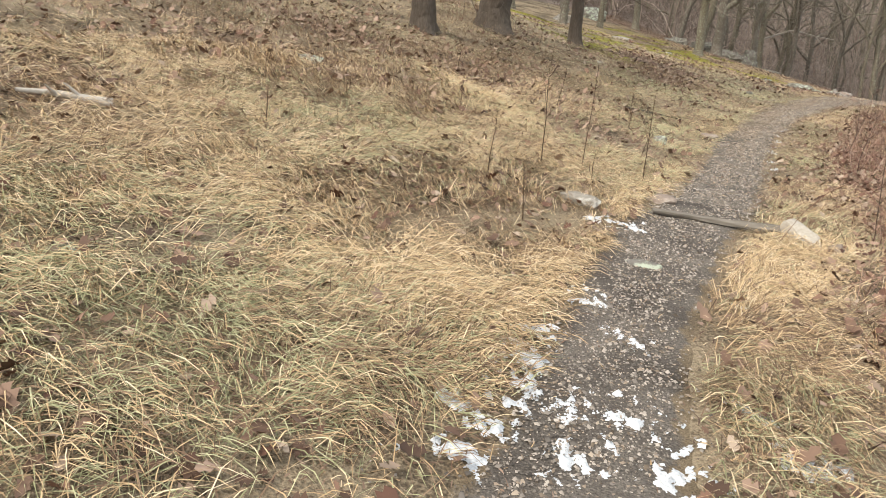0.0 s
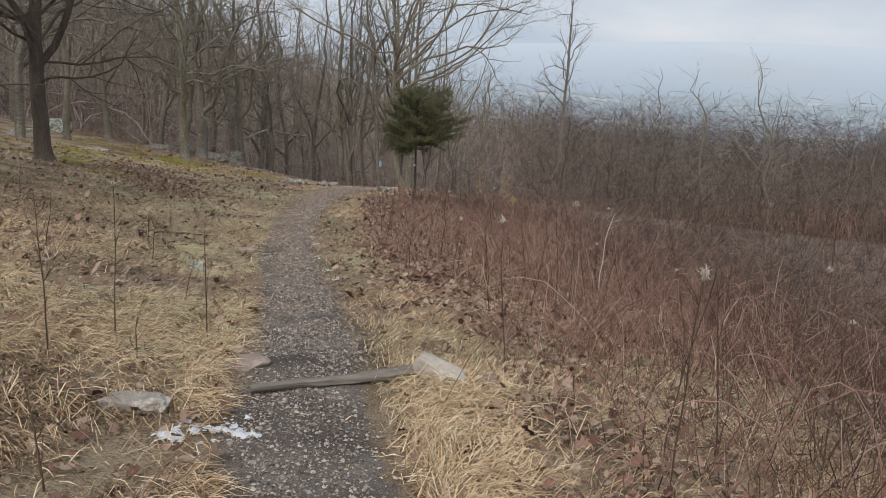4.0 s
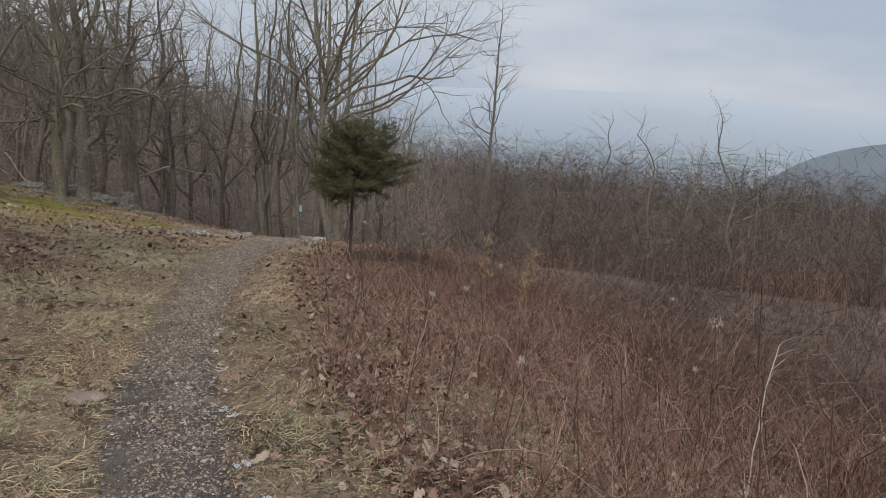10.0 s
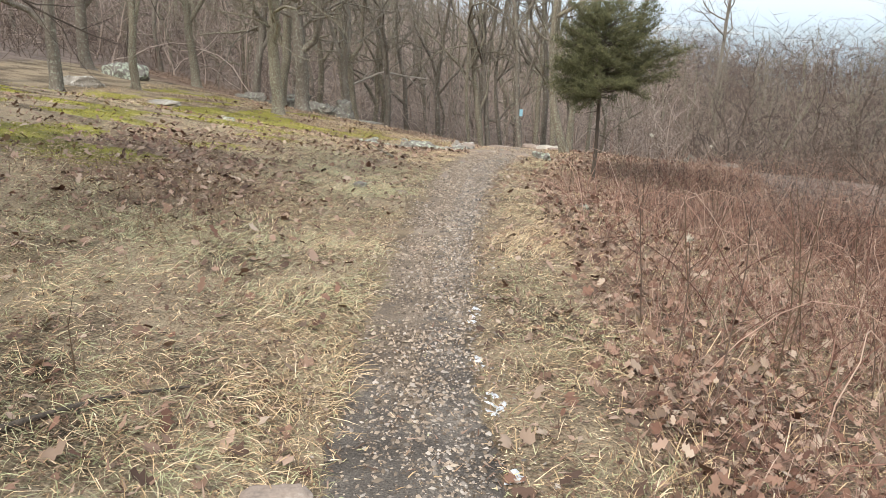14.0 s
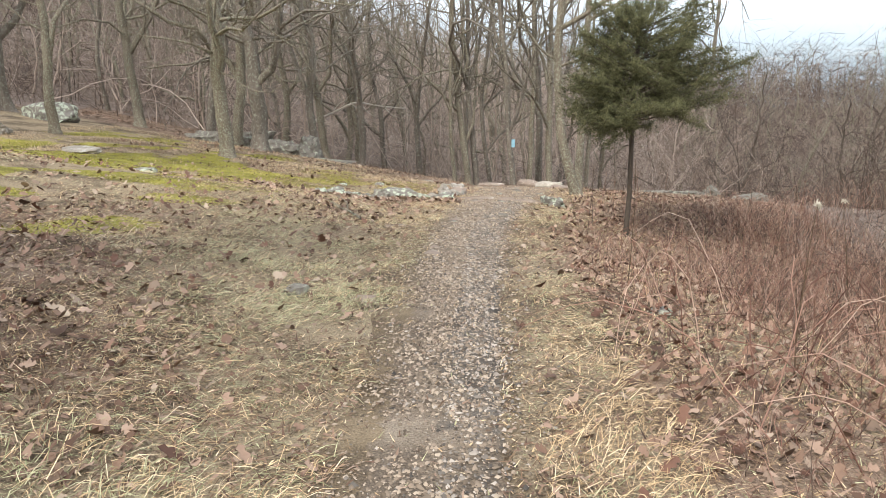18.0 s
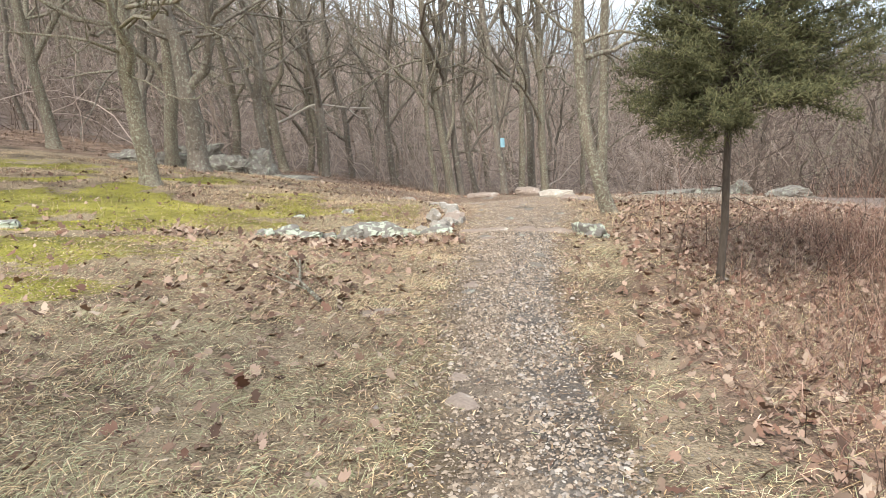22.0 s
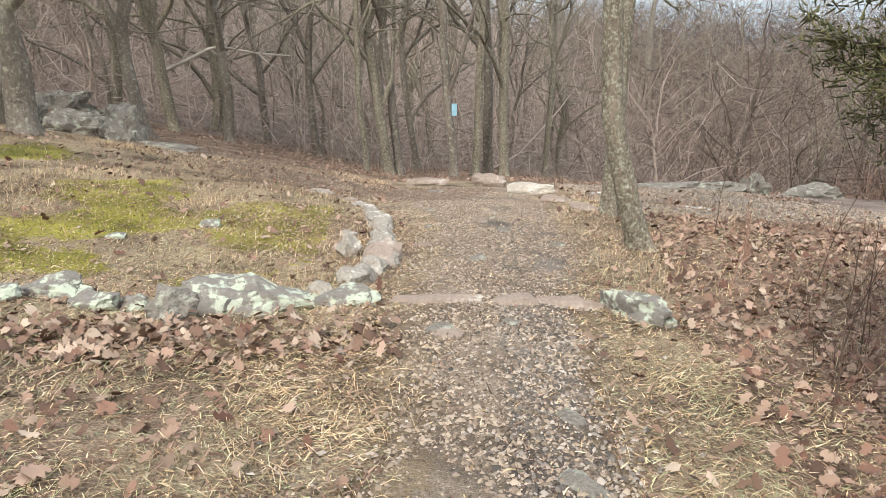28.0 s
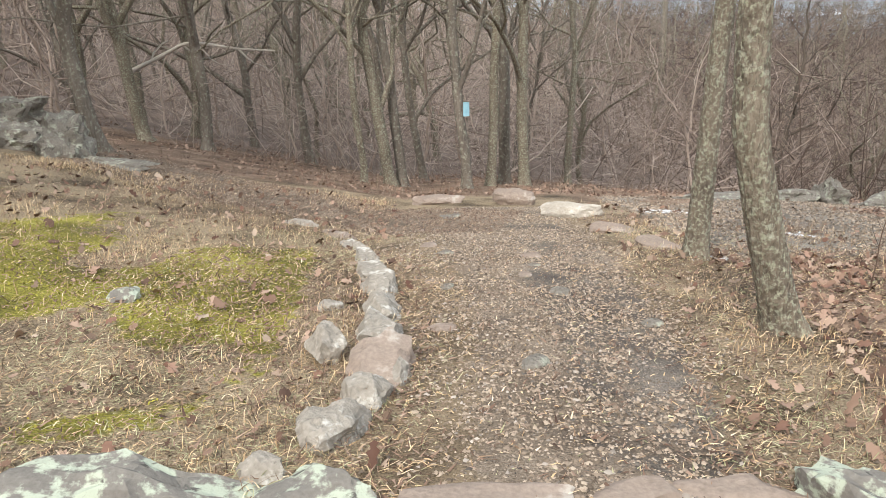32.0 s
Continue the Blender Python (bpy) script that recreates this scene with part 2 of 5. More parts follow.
RED_LEAF = surface("russet_leaf", [(0.06, 0.028, 0.019), (0.16, 0.082, 0.056), (0.265, 0.155, 0.11), (0.44, 0.315, 0.24)], 2, 40, 0.7, 0.2, 0.002, island=0.85, spread=1.6)
STEM = surface("brush_stem", [(0.055, 0.026, 0.02), (0.19, 0.099, 0.073), (0.38, 0.227, 0.172), (0.64, 0.5, 0.4)], 2, 30, 0.85, 0.1, 0.002, island=0.75, spread=1.6)
HEATH = surface("withered_heath", [(0.06, 0.04, 0.03), (0.15, 0.1, 0.075), (0.26, 0.185, 0.135), (0.38, 0.3, 0.22)], 1.6, 20, 0.85, 0.1, 0.002, island=0.6, spread=1.4)
WEED = surface("dry_weed", [(0.05, 0.032, 0.022), (0.11, 0.075, 0.05), (0.2, 0.14, 0.09)], 2, 30, 0.85, 0.1, 0.002, island=0.6)
PLUME = surface("tan_plume", [(0.26, 0.17, 0.085), (0.46, 0.33, 0.18), (0.62, 0.48, 0.3)], 5, 60, 0.95, 0.2, 0.003, island=0.6)
FLUFF = surface("seed_fluff", [(0.42, 0.37, 0.29), (0.6, 0.55, 0.45), (0.72, 0.67, 0.58)], 5, 60, 0.95, 0.2, 0.003, island=0.5)
SNOW = surface("snow", [(0.5, 0.53, 0.57), (0.66, 0.68, 0.71), (0.8, 0.81, 0.82)], 30, 160, 0.6, 0.7, 0.008, spread=0.8)
MOSS = surface("moss_tuft", [(0.12, 0.1, 0.03), (0.3, 0.27, 0.05), (0.46, 0.42, 0.09)], 2, 40, 0.95, 0.6, 0.006, island=0.5, spread=1.3)
BARK = spotted("grey_bark", [(0.07, 0.059, 0.05), (0.18, 0.154, 0.129), (0.3, 0.262, 0.218)], (0.33, 0.335, 0.265), 4, 34, 0.52, 0.68, 0.95, 13.0, ((0.4, 0.395, 0.335), 26, 0.6, 0.68), bump=1.0, dist=0.04, squash=(1, 1, 0.28))
LICHEN_BARK = spotted("lichened_bark", [(0.06, 0.049, 0.04), (0.19, 0.158, 0.122), (0.33, 0.28, 0.215)], (0.37, 0.375, 0.28), 5, 40, 0.5, 0.64, 0.95, 34.0, ((0.42, 0.43, 0.34), 15, 0.56, 0.7), bump=1.0, dist=0.04, squash=(1, 1, 0.35))
DARK_BARK = surface("dark_bark", [(0.04, 0.032, 0.026), (0.095, 0.077, 0.062), (0.17, 0.14, 0.113)], 4, 36, 0.95, 1.0, 0.03, squash=(1, 1, 0.3))
TWIG = surface("twig", [(0.095, 0.076, 0.064), (0.225, 0.183, 0.154), (0.41, 0.345, 0.297)], 1.2, 12, 0.9, 0.2, 0.004, island=0.55, obj_random=0.2)
BRUSHWOOD = surface("brushwood", [(0.042, 0.03, 0.024), (0.095, 0.068, 0.054), (0.175, 0.131, 0.107), (0.37, 0.3, 0.25)], 0.25, 6, 0.9, 0.2, 0.004, island=0.75, spread=1.6)
# pale twigs, with the middle wood's extra brightness put into the colour
PALE_LIT_TWIG = surface("pale_lit_sapling", [(0.15, 0.118, 0.1), (0.3, 0.237, 0.2), (0.44, 0.357, 0.305), (0.58, 0.495, 0.435)], 0.25, 6, 0.9, 0.2, 0.004, island=0.75, spread=1.6)
DARK_STEM = surface("dark_brush", [(0.03, 0.02, 0.016), (0.075, 0.051, 0.038), (0.14, 0.096, 0.073), (0.31, 0.237, 0.184)], 2, 30, 0.85, 0.1, 0.002, island=0.75, spread=1.6)
PALE = surface("dead_pale_wood", [(0.3, 0.27, 0.23), (0.45, 0.41, 0.36), (0.58, 0.54, 0.48)], 4, 40, 0.85, 0.5, 0.006)
ROCK = spotted("lichened_rock", [(0.11, 0.1, 0.09), (0.2, 0.185, 0.165), (0.3, 0.275, 0.24)], (0.42, 0.46, 0.37), 4, 42, 0.485, 0.555, 0.92, 8.0, ((0.1, 0.095, 0.085), 9, 0.6, 0.66))
PALE_ROCK = spotted("pale_stone", [(0.14, 0.124, 0.104), (0.31, 0.28, 0.24), (0.46, 0.42, 0.368)], (0.55, 0.53, 0.485), 4, 36, 0.55, 0.66, 0.9, 9.0, ((0.14, 0.125, 0.105), 12, 0.6, 0.7), bump=0.8, dist=0.02)
WHITE_ROCK = spotted("white_stone", [(0.27, 0.235, 0.195), (0.44, 0.395, 0.335), (0.58, 0.53, 0.46)], (0.64, 0.6, 0.54), 5, 40, 0.56, 0.66, 0.9, 6.0)
BARE_ROCK = spotted("grey_rock", [(0.1, 0.088, 0.075), (0.22, 0.2, 0.172), (0.33, 0.303, 0.26)], (0.4, 0.415, 0.34), 4, 42, 0.52, 0.66, 0.92, 9.0, ((0.09, 0.082, 0.07), 11, 0.58, 0.68), bump=0.9, dist=0.03)
STEP_ROCK = spotted("step_stone", [(0.17, 0.135, 0.11), (0.29, 0.23, 0.19), (0.4, 0.325, 0.27)], (0.45, 0.4, 0.35), 5, 40, 0.58, 0.68, 0.9, 5.0)
TIMBER = surface("weathered_timber", [(0.1, 0.085, 0.07), (0.21, 0.185, 0.155), (0.33, 0.3, 0.26)], 5, 60, 0.9, 0.9, 0.012, squash=(0.12, 1, 1))
CEDAR = surface("cedar_needles", [(0.026, 0.03, 0.014), (0.078, 0.083, 0.037), (0.135, 0.134, 0.063), (0.22, 0.195, 0.098)], 2, 30, 0.7, 0.1, 0.002, island=0.6, spread=1.4)
BLAZE = surface("blue_paint", [(0.2, 0.4, 0.5), (0.28, 0.5, 0.6), (0.36, 0.57, 0.64)], 8, 60, 0.7, 0.5, 0.004)

# ---- shapes ----
rng = np.random.default_rng(7)


def mesh_of(name, verts, faces, mat, parent=None, label="", smooth_faces=False):
    """A mesh object from arrays; faces all of one size, or a list of such arrays."""
    verts = np.asarray(verts, np.float32)
    groups = [np.asarray(f, np.int32) for f in (faces if isinstance(faces, list) else [faces])]
    me = bpy.data.meshes.new(name)
    me.vertices.add(len(verts))
    me.vertices.foreach_set("co", verts.ravel())
    loops = np.concatenate([g.ravel() for g in groups])
    sizes = np.concatenate([np.full(len(g), g.shape[1], np.int32) for g in groups])
    starts = np.concatenate([[0], np.cumsum(sizes)[:-1]]).astype(np.int32)
    me.loops.add(len(loops))
    me.loops.foreach_set("vertex_index", loops)
    me.polygons.add(len(sizes))
    me.polygons.foreach_set("loop_start", starts)
    me.polygons.foreach_set("loop_total", sizes)
    if smooth_faces:
        me.polygons.foreach_set("use_smooth", np.ones(len(sizes), bool))
    me.update(calc_edges=True)
    me.materials.append(mat)
    ob = new(name, me)
    if parent is not None:
        ob.parent = parent
    if label:
        ob["label"] = label
    return ob


class Tubes:
    """Gathers tapered round branches into one mesh."""

    def __init__(self):
        self.v, self.f, self.n = [], [], 0

    def add(self, pts, radii, sides):
        pts, radii = np.asarray(pts, float), np.asarray(radii, float)
        tan = np.gradient(pts, axis=0)
        tan /= np.linalg.norm(tan, axis=1)[:, None] + 1e-9
        ref = np.array([0.31, 0.95, 0.02]) if abs(tan[0, 2]) > 0.7 else np.array([0.03, 0.02, 1.0])
        a = np.cross(tan, ref)
        a /= np.linalg.norm(a, axis=1)[:, None] + 1e-9
        b = np.cross(tan, a)
        ang = np.arange(sides) * 2 * np.pi / sides
        ring = pts[:, None] + radii[:, None, None] * (np.cos(ang)[None, :, None] * a[:, None] + np.sin(ang)[None, :, None] * b[:, None])
        k = len(pts)
        i, j = np.meshgrid(np.arange(k - 1), np.arange(sides), indexing="ij")
        j2 = (j + 1) % sides
        q = np.stack([i * sides + j, i * sides + j2, (i + 1) * sides + j2, (i + 1) * sides + j], -1).reshape(-1, 4) + self.n
        self.v.append(ring.reshape(-1, 3))
        self.f.append(q)
        self.n += k * sides

    def mesh(self, name, mat, parent=None, label=""):
        return mesh_of(name, np.concatenate(self.v), np.concatenate(self.f), mat, parent, label, True)


class Needles:
    """Gathers fine twigs, each a slim three-sided point, into one mesh."""

    def __init__(self):
        self.a, self.b, self.r, self.n = [], [], [], 0

    def add(self, pts, radii, sides=3):
        for p, q, t in zip(pts, pts[1:], radii):
            self.a.append(p), self.b.append(p + (q - p) * 1.12), self.r.append(t)
            self.n += 1


def points_mesh(name, p0, p1, r0, mat, parent=None):
    """Slim three-sided points from p0 to p1, joined."""
    p0, p1, r0 = np.asarray(p0, float), np.asarray(p1, float), np.asarray(r0, float)
    n = len(p0)
    d = p1 - p0
    a = np.cross(d, np.array([0.37, 0.9, 0.21]))
    a /= np.linalg.norm(a, axis=1)[:, None] + 1e-9
    b = np.cross(d, a)
    b /= np.linalg.norm(b, axis=1)[:, None] + 1e-9
    v = np.stack([p0 + r0[:, None] * (math.cos(t) * a + math.sin(t) * b) for t in (0, 2.09, 4.19)] + [p1], 1)
    i = np.arange(n)[:, None] * 4
    return mesh_of(name, v.reshape(-1, 3), np.concatenate([i + [0, 1, 3], i + [1, 2, 3], i + [2, 0, 3]]), mat, parent)


def bent(r, start, way, length, steps, wobble, lift):
    """A crooked line of a branch: it wanders and turns upwards."""
    pts, d = [np.array(start, float)], np.array(way, float)
    d /= np.linalg.norm(d)
    for _ in range(steps):
        d = d + r.normal(0, wobble, 3) + (0, 0, lift)
        d /= np.linalg.norm(d)
        pts.append(pts[-1] + d * length / steps)
    return np.array(pts)


def sideways(r, d, angle, around=None):
    """A way that leaves d by the angle, to a chance side."""
    d = d / np.linalg.norm(d)
    a = np.cross(d, (0.3, 0.2, 1.0) if abs(d[2]) < 0.9 else (1.0, 0.1, 0))
    a /= np.linalg.norm(a)
    b = np.cross(d, a)
    t = r.uniform(0, 2 * np.pi) if around is None else around
    return d * math.cos(angle) + (a * math.cos(t) + b * math.sin(t)) * math.sin(angle)


def branch(r, tubes, twigs, start, way, length, radius, depth, wobble=0.16, lift=0.06, kids=5, sides=5, thin=0):
    """A limb with its side branches down to twigs."""
    steps = 7 if depth > 2 else 5 if depth > 1 else 4 if depth > 0 else 2
    pts = bent(r, start, way, length, steps, wobble, lift)
    rad = np.linspace(radius, radius * (0.3 if depth else 0.35), steps + 1)
    (tubes if depth > thin else twigs).add(pts, rad, sides if depth > 0 else 3)
    if depth <= 0:
        return
    for k in range(kids):
        f = r.uniform(0.22, 1.0) if k else 1.0
        x = f * steps
        i = min(int(x), steps - 1)
        at = pts[i] + (pts[i + 1] - pts[i]) * (x - i)
        branch(r, tubes, twigs, at, sideways(r, pts[i + 1] - pts[i], r.uniform(0.45, 0.95)), length * r.uniform(0.38, 0.62) * (1.15 - 0.45 * f), radius * (1 - 0.68 * f) * r.uniform(0.5, 0.72), depth - 1, wobble * 1.1, lift, kids, max(3, sides - 1), thin)


def tree(name, label, x, y, radius, height, seed, lean=(0.0, 0.0), bare=0.4, limbs=9, kids=5, depth=2, spread=0.9, reach=0.42, bark=None, base=None, crook=0.05, sides=10, limb_list=(), category="tree", group="bare trees", own_limbs=False, lift=0.07, bend=(), thin=0, slender=1.0, forks=0, furrow=0.0):
    """A bare broadleaf tree: a tapered, flared trunk, limbs and fine twigs, as parts of one thing at the trunk's foot."""
    r = np.random.default_rng(seed)
    bark = bark or BARK
    top = new(name)
    top.location = (x, y, (float(land(x, y)) if base is None else base) - 0.05)
    tagged(top, label, category, group)
    k = 20
    h = np.linspace(0, 1, k)
    sway = np.cumsum(r.normal(0, crook, (k, 2)), axis=0) * np.sqrt(h)[:, None] * height / k * 1.5
    line = np.column_stack([lean[0] * h * height + sway[:, 0], lean[1] * h * height + sway[:, 1], h * height])
    if bend:
        line[:, 0] += np.interp(h * height, [b[0] for b in bend], [b[1] for b in bend])
    # the foot flares, so more rings there
    hh = np.concatenate([[0, 0.05, 0.12, 0.25, 0.45], np.linspace(0.8, height, 18)]) / height
    if furrow:
        sides, hh = 44, np.concatenate([np.linspace(0, 4.4, 130), np.linspace(4.6, height, 14)]) / height
    pts = np.column_stack([np.interp(hh, h, line[:, c]) for c in range(3)])
    rr = np.interp(hh, h, radius * ((1 - h) ** 0.8 * 0.92 + 0.08 * (1 - h)) + 0.008) * (1 + 0.6 * np.exp(-hh * height / 0.13))
    rr = rr * (1 + r.normal(0, 0.035 if not furrow else 0.006, len(rr)))
    trunk = Tubes()
    trunk.add(pts, rr, sides)
    v = trunk.v[0].reshape(len(pts), sides, 3)
    lobes = 1 + 0.16 * np.cos(np.arange(sides) * 2 * np.pi / sides * 3 + seed)[None, :] * np.exp(-hh * height / 0.2)[:, None]
    if furrow:
        turn = np.arange(sides) * 2 * np.pi / sides
        plates = np.array([[noise.noise(Vector((math.cos(a) * 4.2, math.sin(a) * 4.2, z * 5.0 + seed))) for a in turn] for z in pts[:, 2]])
        grain = np.array([[noise.noise(Vector((math.cos(a) * 9, math.sin(a) * 9, z * 16.0 - seed))) for a in turn] for z in pts[:, 2]])
        lobes = lobes + furrow * (np.minimum(np.abs(plates) * 3.2, 1) - 0.6) + furrow * 0.5 * grain
    else:
        lobes = lobes + r.normal(0, 0.03, (len(pts), sides))
    v[:] = pts[:, None] + (v - pts[:, None]) * lobes[:, :, None]
    trunk.mesh("trunk", bark, top)
    boughs, twigs = Tubes(), Needles()

    def on_trunk(z):
        return np.array([np.interp(z, pts[:, 2], pts[:, c]) for c in range(2)] + [z]), float(np.interp(z, pts[:, 2], rr))

    for z, azimuth, length, rise, thick in limb_list:
        at, _ = on_trunk(z)
        a = radians(azimuth)
        own = Tubes()
        branch(r, own, twigs, at, (math.cos(a) * math.cos(radians(rise)), math.sin(a) * math.cos(radians(rise)), math.sin(radians(rise))), length, thick, depth, 0.2, lift * 0.5, kids, 6)
        own.mesh("limb", bark, top)
    turn = r.uniform(0, 6.28)
    for i in range(limbs):
        f = (i + r.uniform(0, 1)) / limbs
        z = height * (bare + (0.97 - bare) * f)
        at, thick = on_trunk(z)
        turn += 2.4 + r.normal(0, 0.4)
        up = r.uniform(0.25, 0.7) + 0.5 * f
        way = (math.cos(turn) * spread, math.sin(turn) * spread, up)
        length = height * reach * (1.05 - 0.72 * f) * r.uniform(0.75, 1.2)
        stout = thick * slender * r.uniform(0.38, 0.6)
        if i < forks:
            way, length, stout = (math.cos(turn) * 0.55, math.sin(turn) * 0.55, 1.0), height * r.uniform(0.42, 0.55), thick * r.uniform(0.6, 0.75)
        target = boughs
        if own_limbs:
            target = Tubes()
        branch(r, target, twigs, at, way, length, max(0.008, stout), depth, 0.3, lift, kids, 4 if thin else 5, thin)
        if own_limbs:
            target.mesh("limb", bark, top)
    if boughs.n:
        tagged(boughs.mesh("crown", bark, top), kind="stuff")
    if twigs.n:
        tagged(points_mesh("twig_haze", twigs.a, twigs.b, twigs.r, TWIG, top), kind="stuff")
    return top


def rock(name, label, x, y, size, mat, seed, turn=0.0, tilt=(0.0, 0.0), boxy=4.0, rough=0.09, sink=0.25, category="rock", group="", detail=3, z=None):
    """A weathered stone: a rounded block with broken faces, partly sunk into the ground."""
    detail = 4 if size[0] * size[1] > 0.045 and detail == 3 else detail
    r = np.random.default_rng(seed)
    bm = bmesh.new()
    bmesh.ops.create_icosphere(bm, subdivisions=detail, radius=1)
    cuts = [(Vector(r.normal(0, 1, 3)).normalized(), r.uniform(0.62, 0.92)) for _ in range(11)]
    off = Vector(r.uniform(-50, 50, 3))
    for v in bm.verts:
        d = v.co.normalized()
        s = (abs(d.x) ** boxy + abs(d.y) ** boxy + abs(d.z) ** boxy) ** (-1 / boxy)
        p = d * s
        for nrm, far in cuts:
            over = p.dot(nrm) - far * 1.15
            if over > 0:
                p -= nrm * over * 0.97
        p *= 1 + rough * (noise.noise(p * 1.7 + off) * 1.6 + noise.noise(p * 4.5 + off) * 0.7 + noise.noise(p * 11 + off) * 0.45 + noise.noise(p * 23 + off) * 0.18)
        v.co = Vector((p.x * size[0] / 2, p.y * size[1] / 2, p.z * size[2] / 2))
    me = bpy.data.meshes.new(name)
    bm.to_mesh(me)
    bm.free()
    me.materials.append(mat)
    me.polygons.foreach_set("use_smooth", np.ones(len(me.polygons), bool))
    me.set_sharp_from_angle(angle=radians(24))
    ob = new(name, me)
    ground = float(land(x, y)) if z is None else z
    ob.matrix_world = pose(x, y, ground + size[2] * (0.5 - sink), tilt[0], tilt[1], turn)
    return tagged(ob, label, category, group)


def blades(name, xy, length, width, lift, mat, droop=0.5, way=None, rise=None):
    """Grass blades that bend over, joined into one mesh."""
    n = len(xy)
    th = rng.uniform(0, 2 * np.pi, n) if way is None else way
    d = np.column_stack([np.cos(th), np.sin(th)])
    side = np.column_stack([-d[:, 1], d[:, 0]]) * width[:, None] / 2
    z0 = ground_z(xy[:, 0], xy[:, 1]) - 0.004
    if rise is not None:
        z0 = z0 + rise
    up = np.sin(lift) * length
    run = np.cos(lift) * length
    mid = xy + d * (run * 0.5)[:, None]
    tip = xy + d * run[:, None]
    zm = np.maximum(z0 + up * 0.62, ground_z(mid[:, 0], mid[:, 1]) + 0.004)
    zt = np.maximum(z0 + up * (1 - droop), ground_z(tip[:, 0], tip[:, 1]) + 0.002)
    v = np.empty((n, 5, 3))
    v[:, 0, :2], v[:, 1, :2] = xy - side, xy + side
    v[:, 2, :2], v[:, 3, :2] = mid + side * 0.8, mid - side * 0.8
    v[:, 4, :2] = tip
    v[:, 0, 2] = v[:, 1, 2] = z0
    v[:, 2, 2], v[:, 3, 2] = zm + width * 0.3, zm
    v[:, 4, 2] = zt
    i = np.arange(n)[:, None] * 5
    return mesh_of(name, v.reshape(-1, 3), [i + [0, 1, 2, 3], i + [3, 2, 4]], mat)


def spikes(name, p0, p1, r0, mat, bow=0.06, parent=None):
    """Thin upright stems, three-sided, with a bend half way, joined into one mesh."""
    n = len(p0)
    mid = (p0 + p1) / 2 + rng.normal(0, 1, (n, 3)) * (np.linalg.norm(p1 - p0, axis=1) * bow)[:, None]
    ang = rng.uniform(0, 6.28, n)[:, None] + np.arange(3) * 2 * np.pi / 3
    ring = np.stack([np.cos(ang), np.sin(ang), 0 * ang], -1)
    v = np.concatenate([p0[:, None] + ring * r0[:, None, None], mid[:, None] + ring * (r0 * 0.7)[:, None, None], p1[:, None]], 1)
    i = np.arange(n)[:, None] * 7
    quads = np.concatenate([i + [a, (a + 1) % 3, 3 + (a + 1) % 3, 3 + a] for a in range(3)])
    tris = np.concatenate([i + [3 + a, 3 + (a + 1) % 3, 6] for a in range(3)])
    return mesh_of(name, v.reshape(-1, 3), [quads, tris], mat, parent)


OAK = np.array([(0, 0.0), (0.2, 0.14), (0.11, 0.3), (0.29, 0.46), (0.14, 0.62), (0.21, 0.78), (0.0, 1.0)])


def leaves(name, xy, size, mat, stack=0.02, tiltiness=0.35):
    """Fallen lobed leaves with a midrib, each curled and crumpled a little, joined into one mesh."""
    n = len(xy)
    flat = np.concatenate([OAK, OAK[1:-1] * (-1, 1), [(0.0, 0.4), (0.0, 0.72)]])
    k = len(flat)
    th, ta, tb = rng.uniform(0, 6.28, n), rng.normal(0, tiltiness, n), rng.normal(0, tiltiness, n)
    curl = rng.uniform(-0.5, 0.8, n)[:, None]
    bend = rng.uniform(-0.6, 0.7, n)[:, None]
    slim = rng.uniform(1.1, 1.75, n)[:, None]
    lx, ly = flat[None, :, 0] * size[:, None] * slim, (flat[None, :, 1] - 0.5) * size[:, None]
    lz = curl * lx ** 2 / size[:, None] * 1.3 + bend * ly ** 2 / size[:, None] + ta[:, None] * lx + tb[:, None] * ly + rng.normal(0, 0.05, (n, k)) * size[:, None]
    c, s = np.cos(th)[:, None], np.sin(th)[:, None]
    gx, gy = xy[:, :1] + c * lx - s * ly, xy[:, 1:] + s * lx + c * ly
    g = ground_z(xy[:, 0], xy[:, 1])[:, None] + rng.uniform(0.002, stack, n)[:, None]
    gz = np.maximum(g + lz - np.minimum(lz.min(1), 0)[:, None] * 0.7, g - 0.004)
    v = np.stack([gx, gy, gz], -1)
    i = np.arange(n)[:, None] * k
    a, b = 12, 13
    tris = [i + t for t in ([0, 1, 2], [0, 2, a], [a, 2, 3], [a, 3, 4], [a, 4, b], [b, 4, 5], [b, 5, 6], [0, 8, 7], [0, a, 8], [a, 9, 8], [a, 10, 9], [a, b, 10], [b, 11, 10], [b, 6, 11])]
    return mesh_of(name, v.reshape(-1, 3), np.concatenate(tris), mat)


def shreds(name, xy, length, width, mat, rise):
    """Crumbled bits of dead grass and leaf, one sliver each, joined into one mesh."""
    n = len(xy)
    th = rng.uniform(0, 6.28, n)
    d = np.column_stack([np.cos(th), np.sin(th)])
    s = np.column_stack([-d[:, 1], d[:, 0]]) * (width / 2)[:, None]
    z = ground_z(xy[:, 0], xy[:, 1]) + rise
    v = np.empty((n, 3, 3))
    v[:, 0, :2], v[:, 1, :2], v[:, 2, :2] = xy - s, xy + s, xy + d * length[:, None]
    v[:, 0, 2], v[:, 1, 2] = z, z + width * rng.uniform(-0.2, 0.6, n)
    v[:, 2, 2] = z + length * rng.uniform(-0.1, 0.55, n)
    return mesh_of(name, v.reshape(-1, 3), np.arange(n)[:, None] * 3 + [0, 1, 2], mat)


